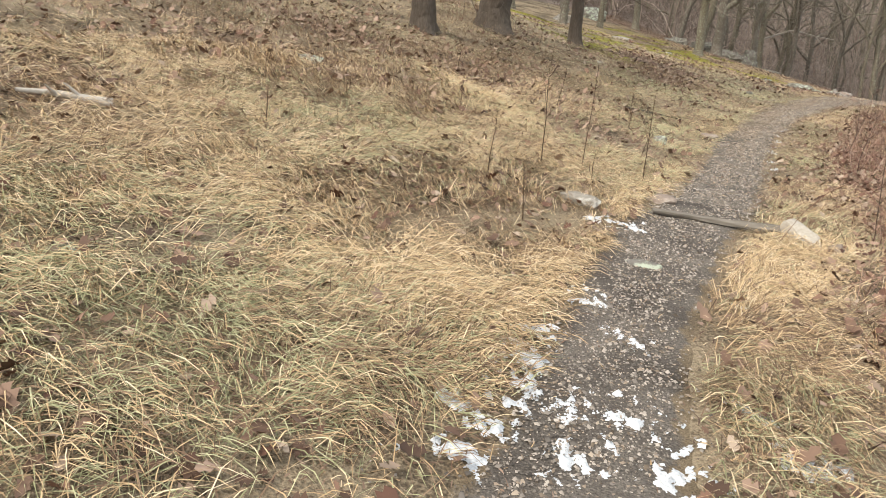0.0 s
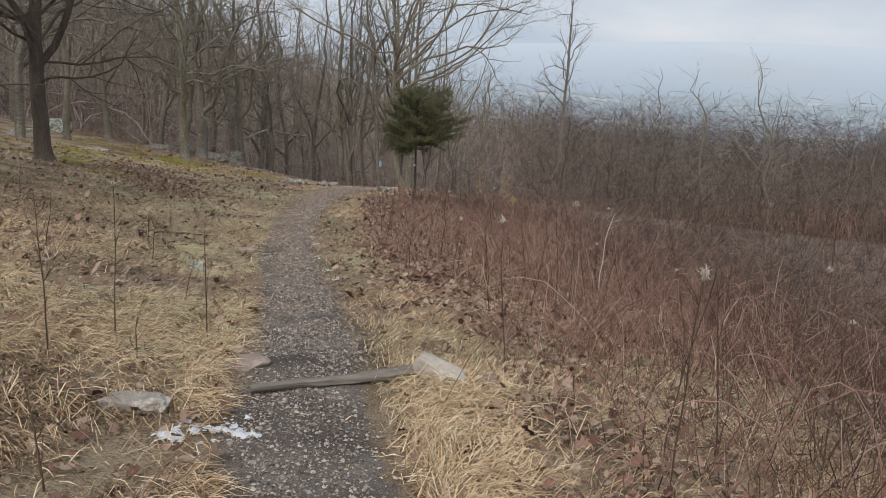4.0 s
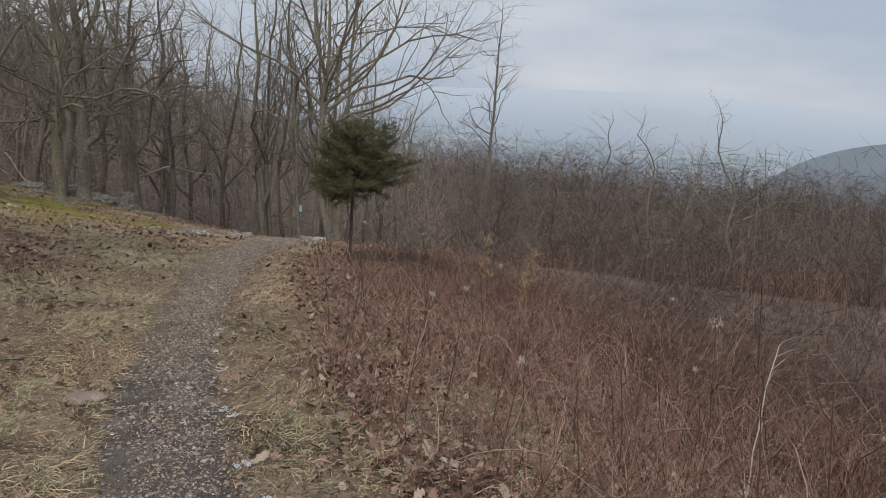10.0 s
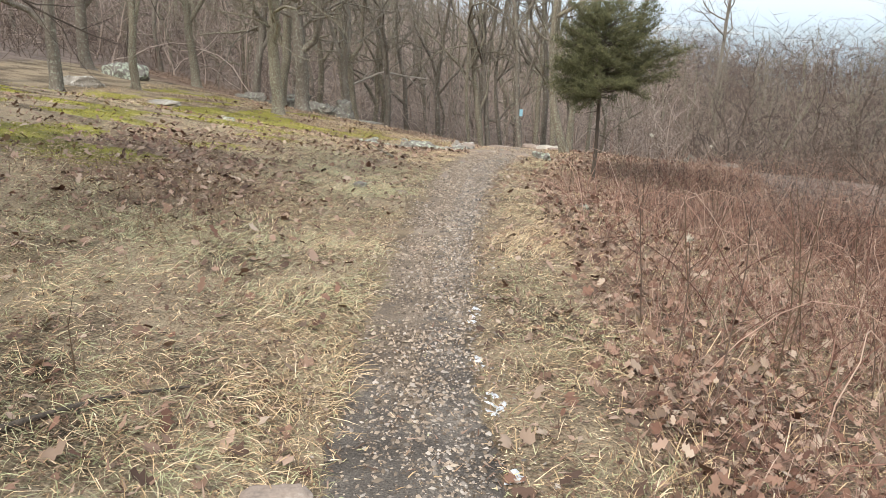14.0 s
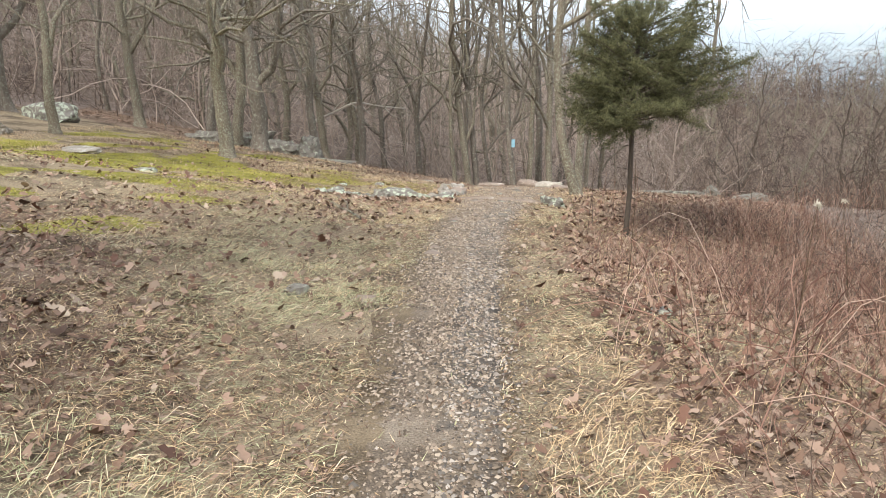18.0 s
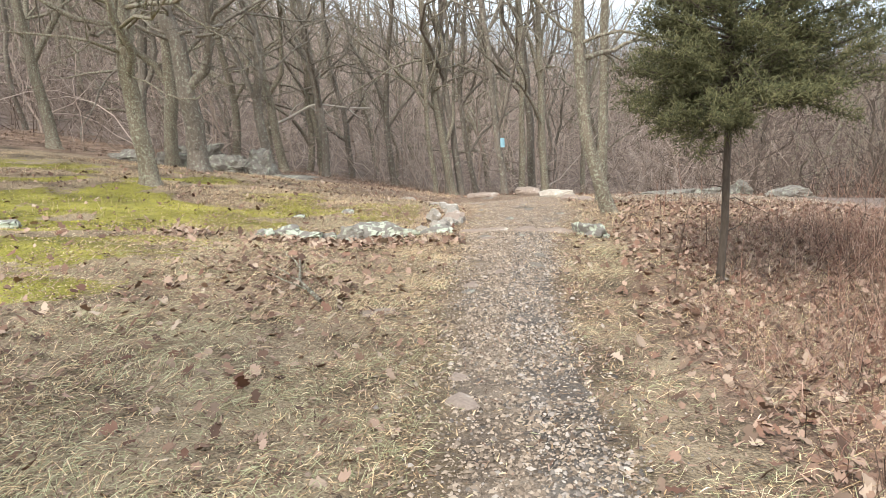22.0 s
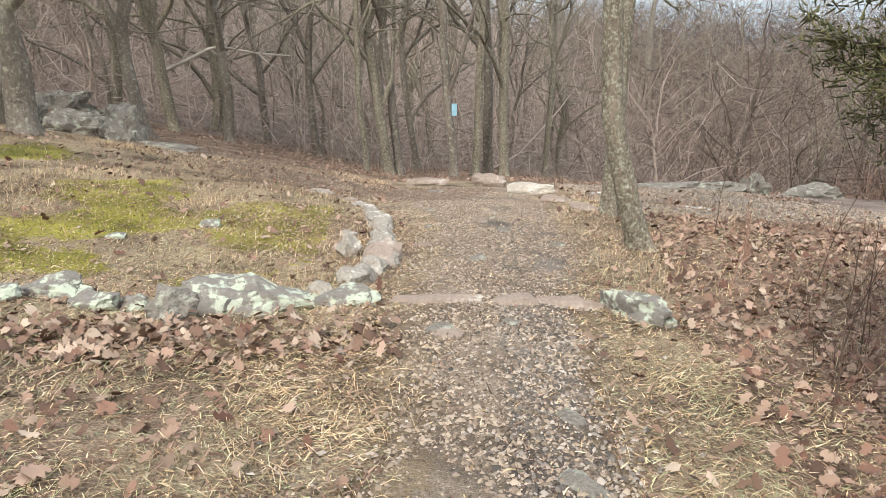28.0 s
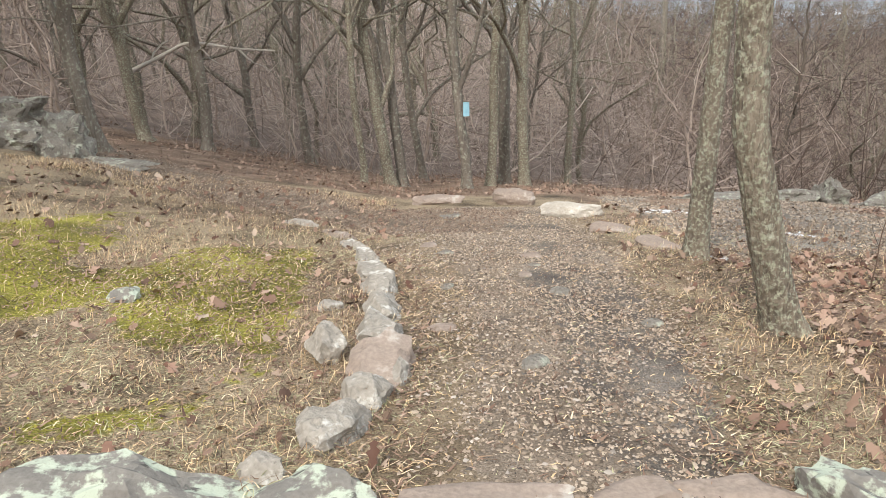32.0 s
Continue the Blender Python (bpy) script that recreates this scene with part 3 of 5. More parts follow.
def stones(name, xy, size, mat, sink=0.3):
    """Loose gravel, each a small broken octahedron, joined into one mesh."""
    n = len(xy)
    base = np.array([(1, 0, -0.4), (0, 1, -0.4), (-1, 0, -0.4), (0, -1, -0.4), (0.1, 0.1, 1)], float)
    v = base[None] * rng.uniform(0.6, 1.25, (n, 5, 1)) + rng.normal(0, 0.16, (n, 5, 3))
    v = v * (size[:, None] * np.column_stack([rng.uniform(0.8, 1.5, n), rng.uniform(0.6, 1.1, n), rng.uniform(0.4, 0.75, n)]))[:, None]
    th = rng.uniform(0, 6.28, n)[:, None]
    x, y = v[..., 0] * np.cos(th) - v[..., 1] * np.sin(th), v[..., 0] * np.sin(th) + v[..., 1] * np.cos(th)
    z = ground_z(xy[:, 0], xy[:, 1])[:, None] + 0.014 + v[..., 2] + (size * (0.5 - sink))[:, None]
    v = np.stack([x + xy[:, :1], y + xy[:, 1:], z], -1)
    i = np.arange(n)[:, None] * 5
    f = np.concatenate([i + [a, (a + 1) % 4, 4] for a in range(4)])
    return mesh_of(name, v.reshape(-1, 3), f, mat)


def ripple(x, y, scale, seed):
    """Smooth chance relief between -1 and 1: a sum of waves."""
    r = np.random.default_rng(seed)
    out = np.zeros(np.broadcast(x, y).shape)
    for k in range(14):
        a, f, ph = r.uniform(0, 6.28), scale * r.uniform(0.5, 1.8), r.uniform(0, 6.28)
        out = out + np.sin((np.cos(a) * x + np.sin(a) * y) * f + ph)
    return out / 5


def ground_z(x, y):
    """The ground as it is built, with its bumps."""
    u = np.abs(x - trail_x(y)) / np.interp(y, XK, WC)
    rough = 0.35 + 0.65 * smooth(u - 0.7)
    return land(x, y) + rough * (0.028 * ripple(x, y, 1.1, 1) + 0.012 * ripple(x, y, 4.5, 2)) + 0.02 * smooth(u - 0.8)


# ---- ground ----
def graded(lo, hi, step, far, growth):
    """Grid lines: even between lo and hi, then ever wider out to far."""
    mid = list(np.arange(lo, hi + 1e-6, step))
    a, b, s = [], [], step
    p, q = lo, hi
    while p > -far or q < far:
        s *= growth
        p, q = p - s, q + s
        a.append(p), b.append(q)
    return np.array(a[::-1] + mid + b)


gx, gy = graded(-11, 5, 0.13, 1500, 1.16), graded(1, 37, 0.14, 1500, 1.16)
mx, my = np.meshgrid(gx, gy)
nx = len(gx)
idx = (np.arange(len(gy) - 1)[:, None] * nx + np.arange(nx - 1)[None, :]).ravel()
ground = mesh_of("ground", np.column_stack([mx.ravel(), my.ravel(), ground_z(mx, my).ravel()]),
                 np.column_stack([idx, idx + 1, idx + nx + 1, idx + nx]), GROUND, smooth_faces=True)
tagged(ground, "hillside of matted dry grass, leaf litter and moss", "ground", kind="structure")


def moss_amount(x, y):
    """Where moss grows: the terrace behind the low stone wall, and the slope up to the trees."""
    u = x - trail_x(y)
    slope = 1.15 * smooth((y - 16 + 0.5 * (x + 6)) / 4) * smooth((-x - 4.2) / 1.5) * smooth((37 - y) / 3) * smooth((x + 14) / 3)
    terrace = smooth((y - 29) / 0.5) * smooth((33.6 - y) / 1.2) * smooth((-x - 2.5) / 0.4) * smooth((x + 9) / 2) * 1.05
    return np.maximum(slope, terrace) * smooth((0.32 + 0.45 * ripple(x, y, 1.1, 5) + 0.42 * ripple(x, y, 3.0, 6)) / 0.55)


def litter_amount(x, y):
    """Where fallen leaves lie thick."""
    u = x - trail_x(y)
    w = np.interp(y, XK, WC)
    left = smooth((-u - w) / 0.8) * smooth((y - 13) / 6) * (0.27 + 0.5 * ripple(x, y, 1.0, 8)) * (1 - 0.35 * smooth((y - 24.5) / 1.5)) * smooth((u + 9) / 3)
    early = smooth((-u - w) / 1.8) * smooth((15 - y) / 6) * (0.16 + 0.5 * ripple(x, y, 1.6, 9))
    right = smooth((u - w - 0.45) / 0.4) * smooth((y - 6) / 6) * (0.8 - 0.45 * smooth((u - w - 1.2) / 0.8) * smooth((24 - y) / 4) + 0.35 * ripple(x, y, 1.2, 10))
    wood = smooth((y - 37) / 3) + smooth((u - 4) / 3)
    terrace = smooth((y - 28.8) / 0.4) * smooth((38 - y) / 2) * np.where(y < 32.5, smooth((1.9 - u) / 0.6), smooth((7 - u) / 2))
    return np.clip(np.maximum.reduce([left, early, right, np.minimum(wood, 1)]) * (1 - 0.72 * terrace), 0, 1)


def wood_amount(x, y):
    """The dark floor of the wood, beyond the crest and down the slope."""
    u = x - trail_x(y)
    return np.clip(np.maximum.reduce([smooth((y - 44) / 5), smooth((u - 4.3) / 3) * smooth((48 - y) / 2), smooth((-u - 15) / 4)]), 0, 1) * 1.2


def bare_amount(x, y):
    """The grey stony shelf between the oaks and the rim of the slope."""
    u = x - 0.75 - 0.08 * (y - 33)
    return 1.3 * smooth(u / 0.5) * smooth((6.6 - x) / 1.2) * smooth((y - 32.2) / 0.8) * smooth((39.6 - y) / 0.8) * np.clip(0.75 + 0.5 * ripple(x, y, 1.6, 16), 0, 1)


for key, fn in (("moss", moss_amount), ("litter", litter_amount), ("wood", wood_amount), ("bare", bare_amount)):
    at = ground.data.attributes.new(key, "FLOAT", "POINT")
    at.data.foreach_set("value", np.clip(fn(mx, my), 0, 1).astype(np.float32).ravel())

# the trail: a crowned bed of gravel whose edges sink under the turf
ty = np.arange(-1, 36.6, 0.1)
side = np.linspace(-1.25, 1.25, 21)
half = np.interp(ty, XK, WC) * (1 + 0.12 * ripple(ty, 0 * ty, 2.3, 11))
tx = trail_x(ty)[:, None] + side[None] * half[:, None]
tyy = np.broadcast_to(ty[:, None], tx.shape)
tz = ground_z(tx, tyy) + 0.012 - 0.045 * np.maximum(np.abs(side)[None] - 0.75, 0) ** 1.0 + 0.006 * ripple(tx, tyy, 7, 12)
ns = len(side)
idx = (np.arange(len(ty) - 1)[:, None] * ns + np.arange(ns - 1)[None, :]).ravel()
trail = mesh_of("trail", np.column_stack([tx.ravel(), tyy.ravel(), tz.ravel()]), np.column_stack([idx, idx + 1, idx + ns + 1, idx + ns]), GRAVEL_BED, smooth_faces=True)
verge = trail.data.attributes.new("verge", "FLOAT", "POINT")
inner = np.where(side[None] < 0, 0.55 - 0.4 * smooth((tyy - 13) / 5), 0.5)
verge.data.foreach_set("value", (0.85 * smooth((np.abs(side)[None] - inner) / 0.6)).astype(np.float32).ravel())
worn = trail.data.attributes.new("worn", "FLOAT", "POINT")
worn.data.foreach_set("value", np.clip(smooth((tyy - 8) / 9) * np.where(side[None] < 0.05, 0.8, 0.4) + 0.25 * ripple(tx, tyy, 1.6, 15), 0, 1).astype(np.float32).ravel())
tagged(trail, "narrow footpath of grey crushed gravel across the hillside", "path", kind="structure")


# its arm along the crest, to the trees
av = np.linspace(0, 1, 90)
ax = np.interp(av, [0, 0.25, 0.5, 0.75, 1], [-0.6, -2.6, -4.6, -7.2, -11.5])
ay = np.interp(av, [0, 0.25, 0.5, 0.75, 1], [34.9, 35.6, 36.7, 39.2, 45.0])
dx, dy = np.gradient(ax), np.gradient(ay)
dl = np.hypot(dx, dy)
aw = np.interp(av, [0, 0.3, 1], [1.0, 1.1, 0.8]) * (1 + 0.1 * ripple(av * 12, 0 * av, 2, 13))
tx = ax[:, None] - (dy / dl * aw)[:, None] * side[None]
tyy = ay[:, None] + (dx / dl * aw)[:, None] * side[None]
tz = ground_z(tx, tyy) + 0.02 - 0.08 * np.maximum(np.abs(side)[None] - 0.75, 0) + 0.006 * ripple(tx, tyy, 7, 14)
idx = (np.arange(len(av) - 1)[:, None] * ns + np.arange(ns - 1)[None, :]).ravel()
arm = mesh_of("trail_arm", np.column_stack([tx.ravel(), tyy.ravel(), tz.ravel()]), np.column_stack([idx, idx + ns, idx + ns + 1, idx + 1]), GRAVEL_BED, smooth_faces=True)
worn = arm.data.attributes.new("worn", "FLOAT", "POINT")
worn.data.foreach_set("value", np.full(tx.size, 0.75, np.float32))
tagged(arm, "worn gravelly path along the crest towards the wood", "path", kind="structure")


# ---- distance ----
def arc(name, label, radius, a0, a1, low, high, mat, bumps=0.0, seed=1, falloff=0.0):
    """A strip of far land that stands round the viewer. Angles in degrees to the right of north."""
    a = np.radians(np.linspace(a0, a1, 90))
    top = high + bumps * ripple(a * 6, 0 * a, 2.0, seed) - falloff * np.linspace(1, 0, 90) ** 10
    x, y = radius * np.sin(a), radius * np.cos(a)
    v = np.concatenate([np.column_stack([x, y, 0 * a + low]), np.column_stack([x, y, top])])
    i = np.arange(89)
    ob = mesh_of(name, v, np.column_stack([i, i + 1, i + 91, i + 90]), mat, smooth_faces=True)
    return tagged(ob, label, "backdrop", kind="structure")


# haze and daylight are painted into the glowing colours of these strips
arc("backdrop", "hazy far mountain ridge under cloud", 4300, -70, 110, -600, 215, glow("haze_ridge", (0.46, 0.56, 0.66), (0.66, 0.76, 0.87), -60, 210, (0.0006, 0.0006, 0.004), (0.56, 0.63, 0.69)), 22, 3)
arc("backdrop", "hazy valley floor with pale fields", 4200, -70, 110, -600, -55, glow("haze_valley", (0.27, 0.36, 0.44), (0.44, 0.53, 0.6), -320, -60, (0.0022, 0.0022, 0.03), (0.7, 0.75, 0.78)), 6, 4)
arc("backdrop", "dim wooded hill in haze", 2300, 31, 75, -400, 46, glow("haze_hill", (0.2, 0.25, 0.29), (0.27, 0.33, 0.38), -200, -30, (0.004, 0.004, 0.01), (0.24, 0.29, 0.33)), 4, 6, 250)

# ---- timber bar, stones ----
def water_bar():
    """A split timber laid across the trail."""
    a, b = np.array([-0.52, 7.1]), np.array([0.47, 7.6])
    n = 26
    bm = bmesh.new()
    rings = []
    length = float(np.linalg.norm(b - a))
    for i in range(n):
        f = i / (n - 1)
        wave = 0.008 * math.sin(f * 9) + 0.005 * math.sin(f * 31)
        ring = []
        for k in range(10):
            t = k / 10 * 2 * math.pi
            rad = 0.036 * (1 + 0.14 * math.sin(3 * t + f * 4) + 0.1 * noise.noise(Vector((f * 7, math.cos(t) * 2, math.sin(t) * 2)))) * (0.72 + 0.4 * f)
            ring.append(bm.verts.new((f * length - length / 2, math.cos(t) * rad * 1.15 + wave, math.sin(t) * rad * 0.8)))
        rings.append(ring)
    for p, q in zip(rings, rings[1:]):
        for k in range(10):
            bm.faces.new((p[k], p[(k + 1) % 10], q[(k + 1) % 10], q[k]))
    bm.faces.new(rings[0][::-1])
    bm.faces.new(rings[-1])
    bmesh.ops.recalc_face_normals(bm, faces=bm.faces)
    me = bpy.data.meshes.new("water_bar")
    bm.to_mesh(me)
    bm.free()
    me.materials.append(TIMBER)
    ob = new("water_bar", me)
    c = (a + b) / 2
    za, zb = float(ground_z(a[0], a[1])), float(ground_z(b[0], b[1]))
    ob.matrix_world = pose(c[0], c[1], (za + zb) / 2 + 0.05, 0, -math.degrees(math.atan2(zb - za, length)), math.degrees(math.atan2(b[1] - a[1], b[0] - a[0])))
    tagged(ob, "weathered grey split timber laid across the gravel path", "log")


water_bar()
rock("stone_block", "pale angular stone at the end of the timber bar", 0.6, 7.5, (0.4, 0.17, 0.19), WHITE_ROCK, 3, -38, (0, 8), 9, 0.06, 0.22)
rock("stone", "small rounded tan stone beside the pale block", 0.86, 7.36, (0.15, 0.13, 0.16), STEP_ROCK, 4, 20, sink=0.25)
rock("stone_block", "low pale stone block in the dry grass", -1.05, 6.8, (0.34, 0.16, 0.14), PALE_ROCK, 5, 8, boxy=5, sink=0.3)
rock("stone", "flat grey stone bedded in the gravel", -0.09, 5.75, (0.26, 0.1, 0.08), ROCK, 6, 12, sink=0.45)
rock("stone", "flat stone at the edge of the gravel", -0.64, 7.68, (0.26, 0.2, 0.1), STEP_ROCK, 7, 30, sink=0.4)
rock("stone", "flat stone bedded beside the path", -1.72, 12.95, (0.26, 0.2, 0.1), STEP_ROCK, 8, 40, sink=0.4)
rock("stone", "grey stone sunk in the grass beside the path", -1.85, 11.05, (0.18, 0.14, 0.16), ROCK, 9, 10)
rock("stone", "grey stone lying in the leaves", -2.85, 20.0, (0.2, 0.16, 0.13), BARE_ROCK, 10, 70)
rock("stone", "small tan stone in the leaves by the path", -2.35, 20.1, (0.24, 0.14, 0.1), STEP_ROCK, 11, 15, sink=0.35)
rock("stone", "flat tan stone at the foot of the leaves", -2.62, 24.15, (0.3, 0.18, 0.1), STEP_ROCK, 12, 5, sink=0.4)
rock("stone", "grey stone among the dry leaves", 0.05, 20.2, (0.22, 0.2, 0.14), ROCK, 13, 35)
rock("flat_rock", "pale lichened rock flush with the dry grass", -4.72, 7.25, (0.5, 0.3, 0.12), ROCK, 14, 20, sink=0.5)
rock("flat_rock", "flat grey stone hidden in the grass", -1.8, 2.85, (0.2, 0.14, 0.08), ROCK, 15, 20, sink=0.5)

# the step of flat stones across the trail
for k, (x, y, sx, turn) in enumerate([(-1.62, 28.5, 0.66, -4), (-1.1, 28.45, 0.4, -1), (-0.66, 28.46, 0.5, 2)]):
    rock("step_stone", "flat pinkish slab set as a step across the path", x, y, (sx, 0.24, 0.15), STEP_ROCK, 20 + k, turn, boxy=6, rough=0.08, sink=0.7, category="step", group="stone step")
rock("boulder", "long grey boulder crusted with pale green lichen", -2.93, 28.47, (1.0, 0.42, 0.4), ROCK, 30, 4, (0, 3), 5, 0.19, 0.52, group="low stone edging")
rock("boulder", "dark lichened rock beside the long boulder", -3.46, 28.33, (0.5, 0.4, 0.38), BARE_ROCK, 31, 50, boxy=4.5, rough=0.2, sink=0.48, group="low stone edging")
for k, (x, y, sx, sy, sz, turn) in enumerate([(-4.4, 28.66, 0.52, 0.26, 0.22, 10), (-4.0, 28.42, 0.36, 0.2, 0.17, -10), (-3.76, 28.44, 0.2, 0.18, 0.18, 0), (-2.5, 28.72, 0.2, 0.17, 0.17, 20), (-2.28, 28.5, 0.6, 0.3, 0.2, 6), (-4.66, 28.4, 0.3, 0.22, 0.16, 30)]):
    rock("edging_stone", "lichened grey stone of the low edging", x, y, (sx, sy, sz), PALE_ROCK if k == 3 else ROCK, 40 + k, turn, boxy=4.6, rough=0.15, sink=0.42, group="low stone edging")
for k, (x, y, sx, sy, sz, turn) in enumerate([(-2.24, 29.12, 0.28, 0.46, 0.26, -28), (-2.13, 29.45, 0.24, 0.3, 0.22, -20), (-2.06, 29.86, 0.34, 0.52, 0.26, -6), (-2.07, 30.42, 0.3, 0.52, 0.26, 4), (-2.08, 30.95, 0.28, 0.46, 0.22, 0), (-2.1, 31.48, 0.28, 0.5, 0.2, 6),
                                              (-2.16, 32.0, 0.26, 0.48, 0.18, 8), (-2.24, 32.6, 0.26, 0.5, 0.16, 14), (-2.42, 33.3, 0.28, 0.5, 0.14, 24), (-2.68, 33.95, 0.28, 0.5, 0.12, 38), (-3.1, 34.4, 0.3, 0.55, 0.12, 62), (-1.94, 29.75, 0.12, 0.26, 0.18, 0)]):
    rock("edging_stone", "pale angular stone of the curved path edging", x, y, (sx, sy, sz), PALE_ROCK if k not in (2, 9) else STEP_ROCK, 60 + k, turn, ((k * 37 % 11) - 5, 0), 6.0, 0.13, 0.44, group="curved stone edging")
rock("stone", "squarish pale stone standing behind the edging", -2.37, 30.1, (0.22, 0.24, 0.26), PALE_ROCK, 80, 15, boxy=6, sink=0.15)
rock("stone", "pale stone lying on the moss", -2.45, 31.1, (0.2, 0.14, 0.12), PALE_ROCK, 81, 40)
rock("boulder", "lichened boulder at the end of the step", -0.17, 28.34, (0.34, 0.54, 0.3), ROCK, 82, 30, (-6, 14), 5, 0.2, 0.52)
for k, (x, y, sx, sy, sz, turn, m) in enumerate([(0.26, 35.4, 0.8, 0.42, 0.26, -28, 1), (0.42, 34.0, 0.5, 0.32, 0.14, -35, 2), (-0.25, 37.0, 0.62, 0.4, 0.3, -12, 2), (0.62, 32.9, 0.6, 0.3, 0.12, -50, 2), (-1.4, 37.4, 0.8, 0.36, 0.16, 4, 2)]):
    rock("edging_stone", "pale sandstone lying at the outer edge of the path", x, y, (sx, sy, sz), (ROCK, WHITE_ROCK, STEP_ROCK)[m], 90 + k, turn, boxy=4, sink=0.25, group="outer edging stones")
for k, (x, y, sx, sy, sz, turn) in enumerate([(5.7, 38.7, 0.65, 0.6, 0.75, 10), (4.8, 38.9, 1.4, 0.6, 0.4, -10), (6.9, 38.7, 1.5, 0.7, 0.45, 20), (3.6, 38.6, 1.5, 0.6, 0.25, 0)]):
    rock("outcrop", "grey lichened ledge at the rim of the slope", x, y, (sx, sy, sz), BARE_ROCK, 100 + k, turn, boxy=5, rough=0.22, sink=0.42, group="rim ledge")
for k, (x, y, sx, sy, sz, turn) in enumerate([(-9.6, 38.6, 1.3, 0.7, 0.6, 10), (-7.3, 38.35, 0.95, 0.7, 1.0, 50), (-8.3, 38.7, 1.1, 0.7, 0.65, 15), (-10.9, 38.9, 1.2, 0.7, 0.5, -15), (-6.5, 37.9, 1.7, 0.36, 0.2, -32), (-10.8, 43.7, 1.6, 0.8, 0.8, 10), (-9.7, 43.9, 0.9, 0.7, 0.6, 40)]):
    rock("outcrop", "weathered grey outcrop with pale lichen by the trees", x, y, (sx, sy, sz), BARE_ROCK, 110 + k, turn, boxy=5, rough=0.24, sink=0.38, group="woodland outcrop")
for k, (x, y, sx, sy, sz, turn) in enumerate([(-10.5, 30.5, 1.1, 0.5, 0.2, -20), (-13.5, 31.5, 1.4, 0.8, 0.5, 10), (-7.4, 27.0, 0.45, 0.3, 0.14, 0), (-3.9, 31.2, 0.26, 0.2, 0.14, 60), (-4.6, 30.4, 0.22, 0.16, 0.1, 0), (-14.5, 36, 1.6, 1.0, 0.8, 0)]):
    rock("flat_rock", "pale rock showing through the moss", x, y, (sx, sy, sz), PALE_ROCK if k < 2 else ROCK, 120 + k, turn, sink=0.4, group="rocks in the moss")
scatter = np.random.default_rng(21)
for k in range(26):
    y = scatter.uniform(22, 35.5)
    x = float(trail_x(y)) + scatter.uniform(-0.75, 0.75) * float(np.interp(y, XK, WC))
    s = scatter.uniform(0.07, 0.17)
    rock("stone", "small flat stone bedded in the gravel path", x, y, (s * 1.4, s, s * 0.5), (STEP_ROCK, BARE_ROCK)[k % 2], 130 + k, scatter.uniform(0, 180), sink=0.45, detail=2, group="loose stones on the path")

# ---- trees beside the trail ----
tree("oak_tree", "bare oak with lichened bark and spreading crown", 0.5, 30.32, 0.102, 8.6, 5, (0.0, 0.0), 0.55, 7, 5, 3, 1.05, 0.42, LICHEN_BARK, sides=14, own_limbs=True, bend=((0, 0), (0.7, -0.22), (1.4, -0.4), (3, -0.5), (6, -0.3)), crook=0.03, furrow=0.1,
     limb_list=[(2.55, -12, 1.5, 12, 0.05), (2.75, -35, 2.4, 20, 0.03), (2.9, 165, 1.8, 35, 0.028), (3.5, -15, 3.8, 14, 0.055), (3.9, 5, 5.6, 36, 0.06), (4.1, 170, 4.6, 52, 0.055), (4.3, -60, 4.6, 42, 0.055), (4.5, 30, 5.4, 48, 0.055), (4.7, 120, 4.4, 55, 0.05), (4.9, -110, 4.4, 50, 0.05), (5.0, 0, 5.2, 58, 0.045), (4.2, -25, 5.6, 30, 0.045), (4.8, 12, 5.2, 24, 0.04), (5.3, -8, 4.6, 40, 0.04)])
tree("oak_tree", "slender lichened oak behind the larger trunk", 0.73, 32.4, 0.092, 9.2, 6, (0.03, 0.0), 0.55, 6, 5, 3, 1.0, 0.4, LICHEN_BARK, sides=12, own_limbs=True, crook=0.03, furrow=0.09,
     limb_list=[(4.0, -30, 5.4, 34, 0.05), (4.5, 15, 5.6, 38, 0.05), (4.8, 160, 4.0, 50, 0.045), (5.2, -5, 4.0, 52, 0.045), (5.4, 60, 3.6, 45, 0.04)])
BIG = [("", -8.05, 33.0, 0.17, 11, 11, (-0.09, 0.0)), ("", -8.4, 36.8, 0.24, 12, 12, (-0.06, 0.0)), ("", -9.6, 38.2, 0.17, 11.5, 13, (-0.03, 0.02)), ("", -7.3, 39.8, 0.13, 11, 14, (-0.07, 0.01)), ("", -6.5, 17.9, 0.14, 7.5, 15, (0.0, 0.02)), ("", -7.2, 15.3, 0.33, 10, 16, (0.02, 0.0)), ("", -6.8, 12.3, 0.21, 9, 17, (-0.02, 0.0)),
       ("", -11.5, 41.0, 0.16, 11, 18, (0.03, 0)), ("", -8.1, 44.4, 0.15, 12, 19, (-0.13, 0)), ("", -6.7, 44.5, 0.14, 12.5, 20, (0.02, 0)), ("", -13.4, 39.5, 0.17, 12, 21, (0, 0)), ("", -16.0, 36.5, 0.19, 12, 22, (0.05, 0)), ("", -12.5, 33.0, 0.12, 9, 23, (0.0, 0.03)), ("", -11.6, 27.5, 0.14, 8.5, 24, (0.04, 0.0)), ("", -15.0, 29.5, 0.17, 10, 25, (-0.03, 0)), ("", -18.5, 33.0, 0.18, 11, 26, (0.02, 0)), ("", -10.4, 46.5, 0.15, 12, 27, (0.02, 0)), ("", -4.4, 46.0, 0.12, 12, 28, (-0.03, 0))]
